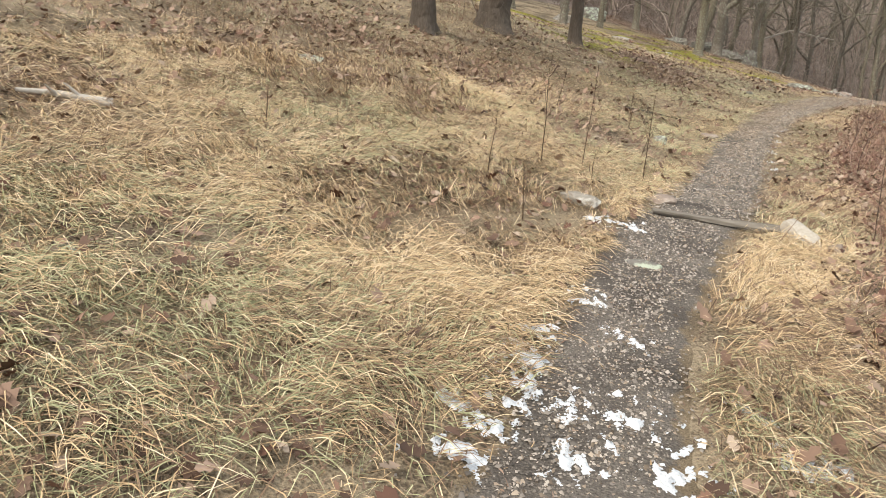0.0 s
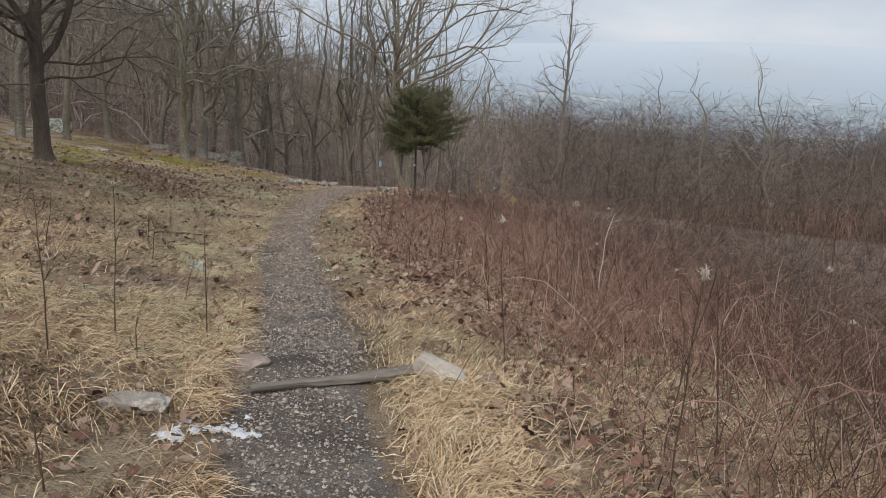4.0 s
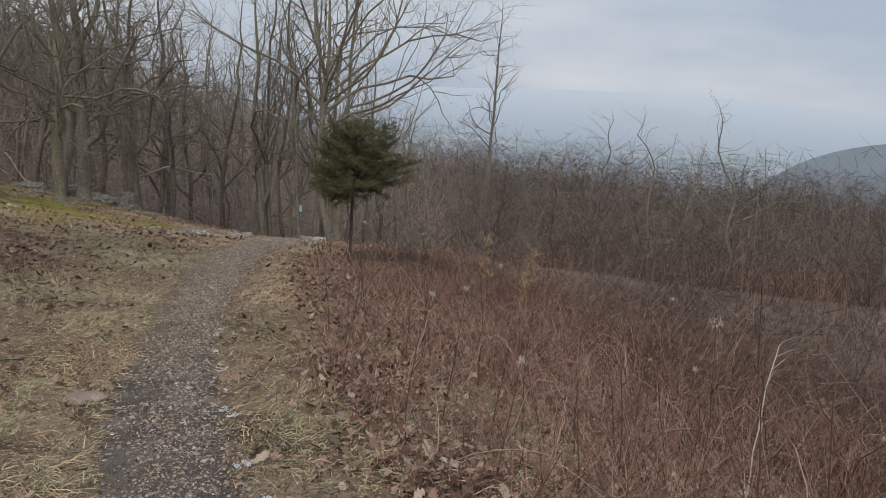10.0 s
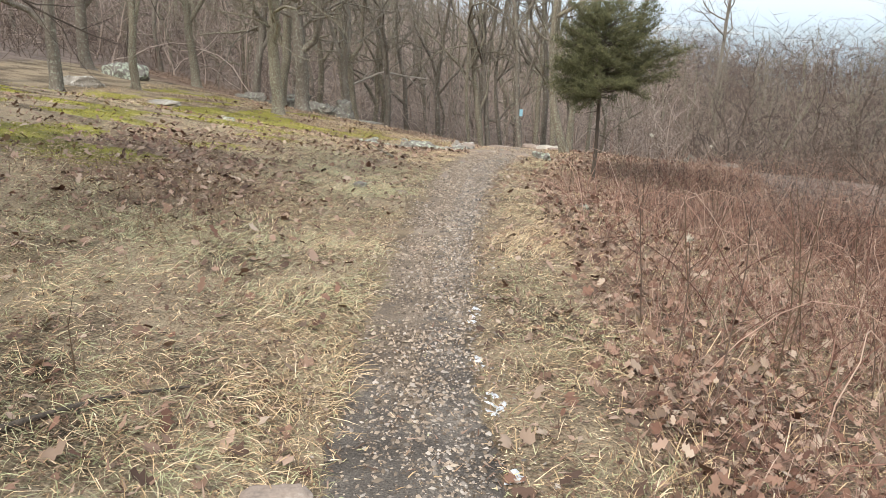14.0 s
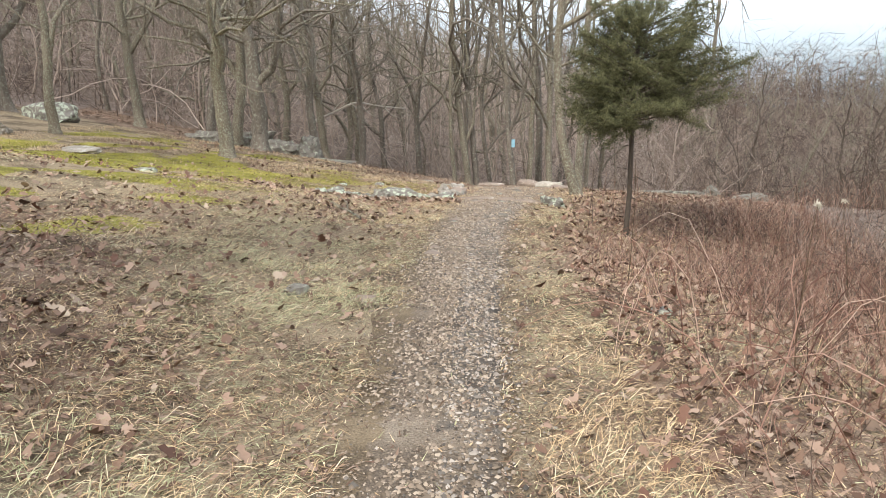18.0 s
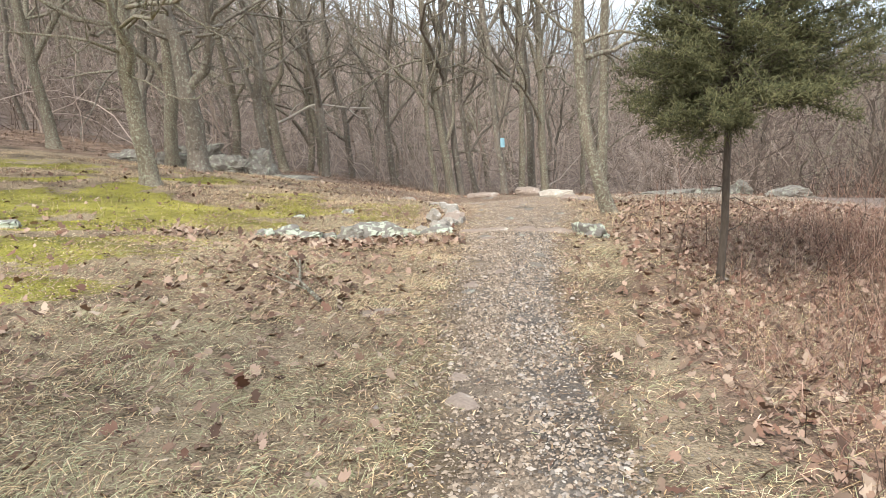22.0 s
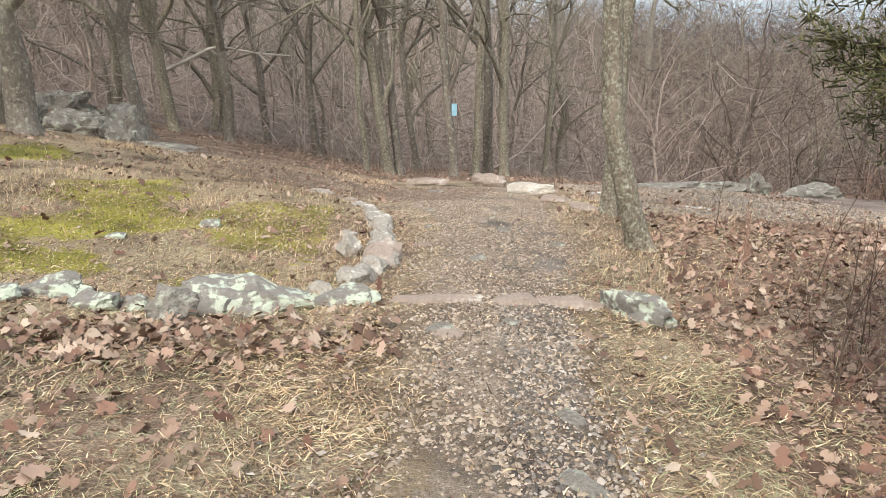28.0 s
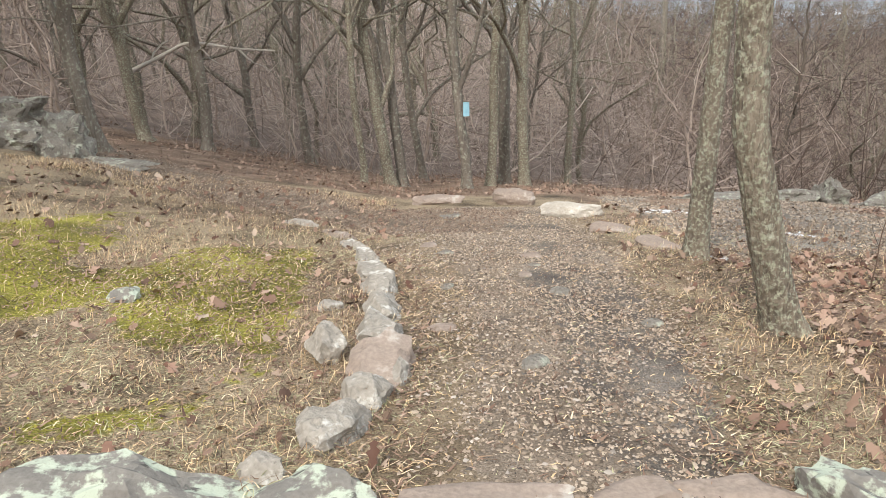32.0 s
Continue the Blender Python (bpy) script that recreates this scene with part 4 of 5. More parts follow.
for k, (_, x, y, rad, h, seed, lean) in enumerate(BIG):
    tree("oak_tree", "bare lichen-spotted oak at the edge of the wood" if k not in (4, 5, 6) else "bare dark tree at the top of the grass slope", x, y, rad, h, seed, lean, 0.17 if k not in (4, 5, 6) else 0.2, 24 if k < 7 else 19, 5, 3, 1.3, 0.46, (LICHEN_BARK, BARK)[k % 2] if k not in (4, 5, 6) else DARK_BARK, sides=11, crook=0.2 if k not in (4, 5, 6) else 0.09, own_limbs=k < 7, furrow=0.08 if k < 7 else 0.0, forks=2 if k != 1 else 1, limb_list=[(3.4, -8, 4.2, 3, 0.05), (2.6, 200, 2.5, 20, 0.04), (2.2, -14, 3.6, -5, 0.02), (3.0, -40, 3.0, 25, 0.03)] if k == 0 else [(3.0 + 0.4 * (k % 3), 20 + 130 * k, 3.2, 8, 0.04)] if k < 4 else [(1.5, -20, 2.2, 6, 0.03), (1.9, 40, 2.6, 18, 0.03), (2.2, -70, 2.8, 12, 0.035)] if k < 7 else (), slender=0.6 if k in (4, 5, 6) else 0.62, group="trees at the wood's edge")
# the clump beyond the bend
for k, (x, y, rad, h, lean) in enumerate([(-2.2, 42.0, 0.12, 14, (-0.02, 0)), (-1.95, 42.3, 0.11, 13.5, (0.015, 0)), (-2.75, 41.6, 0.07, 11, (-0.03, 0)), (-0.62, 41.0, 0.1, 14, (0.0, 0)), (-0.02, 42.0, 0.1, 14, (-0.03, 0)), (0.4, 42.8, 0.13, 14.5, (0.01, 0)), (0.78, 42.4, 0.12, 14, (0.035, 0)), (-1.4, 45, 0.09, 13, (0, 0)), (2.6, 46, 0.09, 13, (0, 0))]):
    t = tree("young_tree", "tall straight bare tree of the clump beyond the bend" if k != 3 else "tall bare tree with a blue blaze painted on it", x, y, rad, h, 40 + k, lean, 0.24, 14, 5, 2, 0.8, 0.25, (LICHEN_BARK, BARK)[k % 2], sides=9, crook=0.16, group="clump beyond the bend", forks=1 + k % 2,
             limb_list=[(1.6 + 0.37 * (k * 5 % 7), 40 + 97 * k, 4.5, 66, rad * 0.55), (2.8 + 0.5 * (k * 3 % 5), 200 + 71 * k, 4.0, 60, rad * 0.5), (3.4 + 0.3 * (k % 4), 310 + 53 * k, 2.6, 25, rad * 0.3)])
    if k == 3:
        zb = -3.42 - t.location.z
        a = np.linspace(-2.2, -0.85, 6)
        rr = 0.1
        v = np.concatenate([np.column_stack([rr * np.cos(a), rr * np.sin(a), 0 * a + z]) for z in (zb - 0.14, zb - 0.05, zb + 0.05, zb + 0.14)])
        q = np.concatenate([np.column_stack([np.arange(5) + 6 * j, np.arange(5) + 6 * j + 1, np.arange(5) + 6 * j + 7, np.arange(5) + 6 * j + 6]) for j in range(3)])
        mesh_of("blaze", v, q, BLAZE, t, "pale blue painted trail blaze")
tree("tall_tree", "tall slim bare tree standing above the wood", 17.3, 81.5, 0.22, 25, 60, (0, 0), 0.35, 20, 5, 2, 0.7, 0.2, BARK, group="wood")


def dead_limb(name, label, pts, radius, mat):
    t = Tubes()
    t.add(pts, np.linspace(radius, radius * 0.35, len(pts)), 7)
    r = np.random.default_rng(len(pts) + int(radius * 1e4))
    for k in range(4):
        i = 1 + k % (len(pts) - 2)
        d = np.subtract(pts[i + 1], pts[i])
        t.add(bent(r, pts[i], sideways(r, d, 0.8), np.linalg.norm(np.subtract(pts[-1], pts[0])) * 0.28, 4, 0.2, 0.03), np.linspace(radius * 0.5, 0.003, 5), 5)
    return tagged(t.mesh(name, mat), label, "branch")


dead_limb("dead_branch", "bleached dead branch jutting out from a trunk", [(-8.59, 45.00, -2.96), (-7.88, 45.00, -2.67), (-7.08, 45.00, -2.30), (-6.78, 45.00, -2.25), (-5.76, 45.00, -2.44), (-4.88, 45.00, -2.52)], 0.06, PALE)
dead_limb("fallen_branch", "lichened grey branch lying in the leaves", [(x, y, float(ground_z(x, y)) + 0.05) for x, y in [(-3.1, 24.3), (-3.25, 24.6), (-3.42, 25.0), (-3.52, 25.5), (-3.62, 25.95)]], 0.022, LICHEN_BARK)
dead_limb("fallen_branch", "thin dark branch lying on the grass", [(x, y, float(ground_z(x, y)) + 0.03) for x, y in [(-3.0, 12.6), (-2.82, 13.0), (-2.72, 13.3), (-2.62, 13.5), (-2.4, 13.75)]], 0.018, DARK_BARK)
dead_limb("fallen_branch", "pale frosted branch lying in the grass", [(x, y, float(ground_z(x, y)) + 0.05) for x, y in [(-3.43, 4.16), (-3.54, 4.02), (-3.64, 3.88), (-3.69, 3.65)]], 0.04, PALE)


def cedar():
    """A young red cedar: bare lower trunk, boughs and a flat-bottomed crown of fine sprays."""
    r = np.random.default_rng(77)
    x, y = 0.78, 26.05
    top = new("cedar_tree")
    top.location = (x, y, float(land(x, y)) - 0.05)
    tagged(top, "young evergreen cedar with bare trunk and dense dark crown", "tree")
    trunk = Tubes()
    zz = np.array([0, 0.08, 0.3, 0.8, 1.7, 2.3, 3.0, 3.65])
    trunk.add(np.column_stack([0.02 * np.sin(zz * 2.1) + 0.02 * zz, 0.015 * np.cos(zz * 1.7), zz]), np.array([0.066, 0.049, 0.041, 0.039, 0.035, 0.029, 0.02, 0.006]), 10)
    trunk.mesh("trunk", DARK_BARK, top)
    snags = Tubes()
    for k in range(9):
        z = r.uniform(0.6, 1.8)
        a = r.uniform(0, 6.28)
        snags.add(bent(r, (0.02, 0, z), (math.cos(a), math.sin(a), 0.1), r.uniform(0.2, 0.5), 4, 0.2, -0.03), np.linspace(0.008, 0.002, 5), 4)
    tagged(snags.mesh("snag", DARK_BARK, top), kind="stuff")
    boughs = Tubes()
    p0, p1 = [], []
    for k in range(190):
        f = r.uniform(0, 1) ** 1.15
        z = 1.82 + 1.6 * f
        a = r.uniform(0, 6.28)
        reach = 1.32 + 0.3 * math.cos(a)
        length = (reach * math.sqrt(max(0.03, 1 - ((f - 0.22) / 0.8) ** 2)) + 0.08) * r.uniform(0.5, 1.1)
        pts = bent(r, (0.03, 0, z), (math.cos(a), math.sin(a), r.uniform(-0.12, 0.22) + 0.5 * f), length, 5, 0.13, 0.02)
        boughs.add(pts, np.linspace(0.013, 0.003, 6), 4)
        for j in range(int(40 * length) + 8):
            t = r.uniform(0.2, 1.0) ** 0.8 * 5
            i = min(int(t), 4)
            at = pts[i] + (pts[i + 1] - pts[i]) * (t - i)
            d = sideways(r, pts[i + 1] - pts[i], r.uniform(0.3, 1.4))
            L = r.uniform(0.06, 0.22)
            for m in range(7):
                e = at + d * L * (m / 7) + r.normal(0, 0.02, 3)
                w = d + r.normal(0, 0.8, 3)
                w[2] += 0.25
                p0.append(e)
                p1.append(e + w / np.linalg.norm(w) * r.uniform(0.03, 0.075))
    tagged(boughs.mesh("branchwork", DARK_BARK, top), kind="stuff")
    p0, p1 = np.array(p0), np.array(p1)
    tagged(points_mesh("foliage", p0, p1, np.full(len(p0), 0.006), CEDAR, top), kind="stuff")


cedar()

# ---- the wood around ----
wood = np.random.default_rng(5)
kinds = [tree("wood_tree", "bare grey tree of the surrounding wood", 0, -400 - 10 * k, 0.1 + 0.02 * (k % 3), 11 + 1.2 * (k % 4), 200 + k, (wood.uniform(-0.04, 0.04), wood.uniform(-0.04, 0.04)), 0.1 + 0.05 * (k % 4), 16, 4, 2, 1.15, 0.36, (BARK, LICHEN_BARK, LICHEN_BARK)[k % 3], base=0, sides=6, crook=0.26, group="wood", thin=1, forks=1 + k % 2) for k in range(9)]
places = []
while len(places) < 126:
    side_of = len(places) % 5 < 3
    d, a = 34 + 100 * wood.uniform(0, 1) ** 1.2, radians(wood.uniform(4, 58) if side_of else wood.uniform(-55, 6))
    x, y = d * math.sin(a) - 1, 6 + d * math.cos(a)
    u = x - float(trail_x(y))
    if y < 46 and (-17 < u < 9) or (y < 30 and u < 0 and u > -24) or (u > 0 and y < 62 and u < 16):
        continue
    if u > 0 and abs(math.degrees(a)) > 12 and d < 52 and wood.random() < 0.5:
        continue
    if any((x - px) ** 2 + (y - py) ** 2 < 2.2 for px, py in places):
        continue
    places.append((x, y))
for k, (x, y) in enumerate(places):
    s = wood.uniform(0.8, 1.2) if x < 4 else wood.uniform(0.5, 0.85)
    m = pose(x, y, float(land(x, y)) - 0.15, wood.uniform(-3, 3), wood.uniform(-3, 3), wood.uniform(0, 360))
    src = kinds[k % len(kinds)]
    if k < len(kinds):
        src.matrix_basis = m
    else:
        copy_thing(src, m @ Matrix.Diagonal((s, s, s, 1)))
# more of them close behind the crest
k = 0
while k < 84:
    x, y = wood.uniform(-26, 12), wood.uniform(45.5, 74)
    if x > 4 + 0.15 * (y - 45) or any((x - px) ** 2 + (y - py) ** 2 < 3.0 for px, py in places):
        continue
    places.append((x, y))
    s = wood.uniform(0.55, 1.0)
    copy_thing(kinds[k * 5 % len(kinds)], pose(x, y, float(land(x, y)) - 0.15, wood.uniform(-7, 7), wood.uniform(-7, 7), wood.uniform(0, 360)) @ Matrix.Diagonal((s * wood.uniform(0.7, 1), s, s * wood.uniform(0.85, 1.2), 1)))
    k += 1
# and small ones down the slope, whose crowns make the skyline of the brush
k = 0
while k < 90:
    d, a = wood.uniform(34, 95), radians(wood.uniform(10, 52))
    x, y = d * math.sin(a) - 1, 6 + d * math.cos(a)
    if (x - float(trail_x(y)) < 12 and y < 60) or any((x - px) ** 2 + (y - py) ** 2 < 5.0 for px, py in places):
        continue
    places.append((x, y))
    s = 0.38 + 0.0044 * d + wood.uniform(-0.06, 0.1)
    copy_thing(kinds[k * 4 % len(kinds)], pose(x, y, float(land(x, y)) - 0.15, wood.uniform(-6, 6), wood.uniform(-6, 6), wood.uniform(0, 360)) @ Matrix.Diagonal((s * 1.15, s * 1.15, s, 1)))
    k += 1
# arching undergrowth at the wood's near edge
shrubs = [tree("shrub", "pale leafless arching shrub at the edge of the wood", 0, -600 - 10 * k, 0.035, 4.2 + 0.8 * k, 240 + k, (wood.uniform(-0.15, 0.15), 0.05), 0.04, 12, 4, 2, 1.0, 0.62, PALE_LIT_TWIG, base=0, sides=5, crook=0.3, category="shrub", group="undergrowth shrubs", lift=0.02) for k in range(4)]
k = 0
while k < 110:
    x, y = wood.uniform(-24, 14), wood.uniform(42.5, 62)
    if y < 46 and -11 < x < 3 or (x > 3 and y < 41 + x * 0.5):
        continue
    m = pose(x, y, float(land(x, y)) - 0.1, wood.uniform(-12, 12), wood.uniform(-12, 12), wood.uniform(0, 360))
    s = wood.uniform(0.6, 1.25)
    if k < len(shrubs):
        shrubs[k].matrix_basis = m
    else:
        copy_thing(shrubs[k % 4], m @ Matrix.Diagonal((s, s, s, 1)))
    k += 1
for k, (x, y, rad, h, lean) in enumerate([(22.5, 48.2, 0.15, 7.5, (-0.22, 0)), (22.9, 48.3, 0.17, 9.0, (0.0, 0)), (23.4, 48.1, 0.14, 8.0, (0.24, 0)), (15.5, 47.5, 0.09, 6.5, (0.06, 0)), (12.4, 44.0, 0.08, 6.0, (-0.1, 0)), (31.0, 60.0, 0.15, 9.0, (0.1, 0)), (18.6, 55.0, 0.12, 9.5, (-0.04, 0)), (10.2, 49.0, 0.09, 8.0, (0.05, 0))]):
    tree("thicket_tree", "dark many-branched small tree in the brush", x, y, rad, h, 300 + k, lean, 0.16, 14, 5, 2, 0.9, 0.42, DARK_BARK, sides=7, crook=0.22, group="thicket trees", forks=2)

# ---- low growth ----
def sprinkle(n, x0, x1, y0, y1, keep):
    """Chance places, kept where keep(x, y) says so."""
    xy = np.column_stack([rng.uniform(x0, x1, n), rng.uniform(y0, y1, n)])
    return xy[rng.random(n) < keep(xy[:, 0], xy[:, 1])]


def parts_of_land(x, y):
    return x - trail_x(y), np.interp(y, XK, WC)


def grass_here(x, y):
    u, w = parts_of_land(x, y)
    off = smooth((np.abs(u) - w * (0.9 + 0.15 * ripple(x, y, 5, 31) - 0.35 * (u < 0) * smooth((y - 11) / 3))) / 0.3)
    left = (u < 0) * (0.95 - 0.6 * litter_amount(x, y)) * (1 - 0.85 * np.clip(moss_amount(x, y) * 1.4, 0, 1)) * (1 - 0.5 * smooth((y - 26) / 3))
    right = (u > 0) * np.where(u < w + 0.75 + 0.2 * ripple(x, y, 1.5, 32), 0.95 - 0.3 * smooth((y - 12) / 8), 0.22) * (1 - 0.5 * smooth((y - 27) / 2))
    return off * (left + right)


def green_part(x, y):
    return np.clip(0.17 + 0.4 * ripple(x, y, 1.2, 33) + 0.26 * smooth((y - 8) / 5), 0.04, 0.8)


near = sprinkle(800000, -10, 3.5, 0.8, 34, lambda x, y: grass_here(x, y) * np.clip(0.7 + 0.75 * ripple(x, y, 4.2, 35), 0.05, 1) * np.where(np.abs(x - trail_x(y)) < 3.2, 1, 0.3))
near = np.concatenate([near, sprinkle(230000, -5, 3.5, 0.8, 9.5, lambda x, y: grass_here(x, y) * np.clip(0.75 + 0.5 * ripple(x, y, 4.2, 35), 0.1, 1))])
is_green = rng.random(len(near)) < green_part(near[:, 0], near[:, 1])
flow = 1.7 * ripple(near[:, 0], near[:, 1], 1.3, 34) + 1.5 * ripple(near[:, 0], near[:, 1], 6.5, 37) + rng.normal(0, 0.95, len(near)) - 0.6
is_brown = ~is_green & (rng.random(len(near)) < np.clip(0.36 + 0.42 * ripple(near[:, 0], near[:, 1], 1.7, 36), 0.08, 0.55))
for name, label, pick, mat, lo, hi in (("dry_grass", "matted straw-coloured dry grass", ~is_green & ~is_brown, STRAW, 0.08, 0.27), ("brown_grass", "brown withered grass under the straw", is_brown, BROWN_GRASS, 0.08, 0.28), ("green_grass", "pale green tufts among the dry grass", is_green, GREEN, 0.06, 0.22)):
    g = near[pick]
    n = len(g)
    ob = blades(name, g, rng.uniform(lo, hi, n) * np.interp(g[:, 1], [7, 11, 20, 28], [1.1, 0.9, 0.75, 0.55]), rng.uniform(0.0022, 0.006, n) * np.interp(g[:, 1], [9, 14, 20], [1, 0.85, 0.75]), np.abs(rng.normal(0.2, 0.2, n)) + 0.05, mat, 0.75, flow[pick], rng.uniform(0, 0.035, n))
    tagged(ob, label, "grass", kind="stuff")

lv = sprinkle(215000, -11, 5.5, 1.0, 37, lambda x, y: (1 - 0.9 * np.clip(bare_amount(x, y), 0, 1)) * np.clip(0.08 + 0.1 * smooth((14 - y) / 3) + 0.5 * litter_amount(x, y) ** 1.4, 0, 1) * (1 - 0.7 * np.clip(moss_amount(x, y) * 1.6, 0, 1)) * smooth((np.abs(x - trail_x(y)) - np.interp(y, XK, WC) * 0.85) / 0.25 + 0.06))
tint = rng.random(len(lv))
for name, label, pick, mat in (("fallen_leaves", "brown curled oak leaves lying over the ground", tint < 0.58, LEAF), ("bleached_leaves", "bleached tan oak leaves lying over the ground", (tint >= 0.58) & (tint < 0.76), PALE_LEAF), ("russet_leaves", "russet oak leaves lying over the ground", tint >= 0.76, RED_LEAF)):
    g = lv[pick]
    tagged(leaves(name, g, rng.uniform(0.035, 0.095, len(g)) * rng.choice([0.7, 1, 1.15], len(g)), mat, 0.04, 0.4), label, "leaves", kind="stuff")

gr = sprinkle(900000, -3.5, 3, 2.5, 36.5, lambda x, y: smooth((np.interp(y, XK, WC) * (1.08 + 0.14 * ripple(x, y, 3.5, 39)) - np.abs(x - trail_x(y))) / (0.24 + 0.4 * (x < trail_x(y)) * smooth((y - 10) / 4))) * np.interp(y, [3, 12, 20, 30], [1.0, 0.95, 0.95, 0.85]))
stray = sprinkle(210000, -4, 3, 2.5, 36.5, lambda x, y: 0.5 * smooth((np.interp(y, XK, WC) * 1.9 - np.abs(x - trail_x(y))) / 0.6))
gr = np.concatenate([gr, stray])
tan = rng.random(len(gr)) < 0.2 + np.where((gr[:, 0] < trail_x(gr[:, 1]) + 0.08) | (gr[:, 1] > 28.5), 0.7, 0.36) * smooth((gr[:, 1] - 8) / 8)
for name, label, pick, mat in (("gravel", "loose dark grey crushed stone on the path", ~tan, PEBBLE), ("tan_gravel", "loose tan chips of stone on the path", tan, TAN_PEBBLE)):
    g = gr[pick]
    size = rng.uniform(0.005, 0.0115, len(g)) * rng.choice([0.8, 1, 1, 1.4, 2.0], len(g)) * np.interp(g[:, 1], [5, 9, 14, 24, 28, 29], [0.66, 0.7, 0.85, 1.0, 1.0, 0.75])
    tagged(stones(name, g, size, mat), label, "gravel", kind="stuff")

# worn crumbs of stone and leaf on the arm along the crest
v = rng.uniform(0, 1, 26000)
w = rng.uniform(-1.15, 1.15, len(v))
g = np.column_stack([np.interp(v, av, ax) - np.interp(v, av, dy / dl * aw) * w, np.interp(v, av, ay) + np.interp(v, av, dx / dl * aw) * w])
tagged(stones("crest_gravel", g[:13000], rng.uniform(0.006, 0.018, 13000), TAN_PEBBLE), "loose tan chips on the path along the crest", "gravel", kind="stuff")
tagged(blades("crest_litter", g[13000:], rng.uniform(0.02, 0.07, 13000), rng.uniform(0.008, 0.02, 13000), rng.uniform(0, 0.5, 13000), HEATH, 0.5, None, rng.uniform(0.02, 0.04, 13000)), "grey-brown leaf crumbs on the path along the crest", "litter", kind="stuff")

# leaves and withered stalks under the trees beyond the crest
bk = sprinkle(20000, -18, 9, 38.5, 48, lambda x, y: np.clip(0.55 + 0.5 * ripple(x, y, 1.3, 51), 0.1, 1) * smooth((y - 36.5 - 0.12 * np.abs(x)) / 1.5))
half = len(bk) // 2
tagged(leaves("woodland_leaves", bk[:half], rng.uniform(0.05, 0.1, half), LEAF, 0.05, 0.3), "brown leaves on the floor of the wood", "leaves", kind="stuff")
tagged(blades("woodland_stalks", bk[half:], rng.uniform(0.1, 0.5, len(bk) - half), rng.uniform(0.004, 0.009, len(bk) - half), rng.uniform(0.3, 1.3, len(bk) - half), HEATH, 0.3), "withered stalks at the edge of the wood", "undergrowth", kind="stuff")

# chaff: broken bits of straw and leaf over everything
for name, label, mat, count in (("chaff", "broken bits of straw littering the ground", STRAW, 36000), ("leaf_crumbs", "crumbled bits of brown leaf on the ground", LEAF, 66000)):
    c = sprinkle(count, -7, 3, 2.5, 36, lambda x, y: np.where(np.abs(x - trail_x(y)) < np.interp(y, XK, WC), 0.12 + 0.5 * smooth((y - 14) / 10) + 0.35 * smooth((y - 28.4) / 0.5), 0.85))
    tagged(blades(name, c, rng.uniform(0.015, 0.06, len(c)), rng.uniform(0.003, 0.009, len(c)), rng.uniform(0, 0.5, len(c)), mat, 0.5, None, rng.uniform(0.008, 0.03, len(c))), label, "litter", kind="stuff")

heap = sprinkle(4600, -5.6, -1.9, 26.5, 28.2, lambda x, y: np.clip(0.95 - np.abs(y - 27.75) * 0.95 - 0.25 * smooth((x + 3) / 0.8), 0, 1) * np.clip(0.22 + 0.6 * ripple(x, y, 2.4, 38), 0.02, 0.8))
cut = int(len(heap) * 0.55)
tagged(leaves("leaf_drift", heap[:cut], rng.uniform(0.045, 0.105, cut), LEAF, 0.06, 0.45), "drift of large brown oak leaves against the boulders", "leaves", kind="stuff")
tagged(leaves("pale_leaf_drift", heap[cut:], rng.uniform(0.045, 0.105, len(heap) - cut), PALE_LEAF, 0.06, 0.45), "drift of large bleached oak leaves against the boulders", "leaves", kind="stuff")

# matted crumbs of dead grass beside the path
for name, label, mat, count, big in (("straw_mat", "crumbled straw matted on the ground", STRAW, 120000, 1.0), ("brown_mat", "crumbled brown grass matted on the ground", BROWN_GRASS, 95000, 1.2), ("leaf_mat", "crumbled leaf matted on the ground", LEAF, 105000, 1.4), ("green_mat", "short pale green turf", GREEN, 70000, 1.0)):
    c = sprinkle(count, -6, 3, 9, 33, lambda x, y: np.where(np.abs(x - trail_x(y)) < np.interp(y, XK, WC) * 0.8, 0.1, 0.9) * np.clip(0.6 + 0.5 * ripple(x, y, 1.5, 60 + len(name)), 0.08, 1))
    tagged(shreds(name, c, rng.uniform(0.02, 0.06, len(c)) * big, rng.uniform(0.003, 0.0085, len(c)) * big ** 2, mat, rng.uniform(0.004, 0.025, len(c))), label, "litter", kind="stuff")

# chips of pale stone on the shelf by the oaks
sh = sprinkle(26000, 0.8, 6.8, 32, 40, lambda x, y: 0.75 * bare_amount(x, y))
tagged(stones("shelf_gravel", sh, rng.uniform(0.008, 0.026, len(sh)), TAN_PEBBLE, 0.5), "pale stone chips on the bare shelf by the oaks", "gravel", kind="stuff")

# low dead herbs that stand brown in the upper grass
hb = sprinkle(30000, -10, 0.5, 4.5, 18, lambda x, y: smooth((trail_x(y) - x - 1.1) / 1.2) * 0.7 * smooth((0.35 + 0.6 * ripple(x, y, 1.4, 52)) / 0.9))
hz = np.column_stack([hb, ground_z(hb[:, 0], hb[:, 1])])
hh = rng.uniform(0.05, 0.26, len(hb))
tagged(spikes("dead_herbs", hz, hz + np.column_stack([rng.normal(0, 0.5, len(hb)) * hh, rng.normal(0, 0.5, len(hb)) * hh, hh]), rng.uniform(0.0015, 0.0032, len(hb)), BROWN_GRASS, 0.12), "low brown dead herbs standing in the matted grass", "weed", kind="stuff")

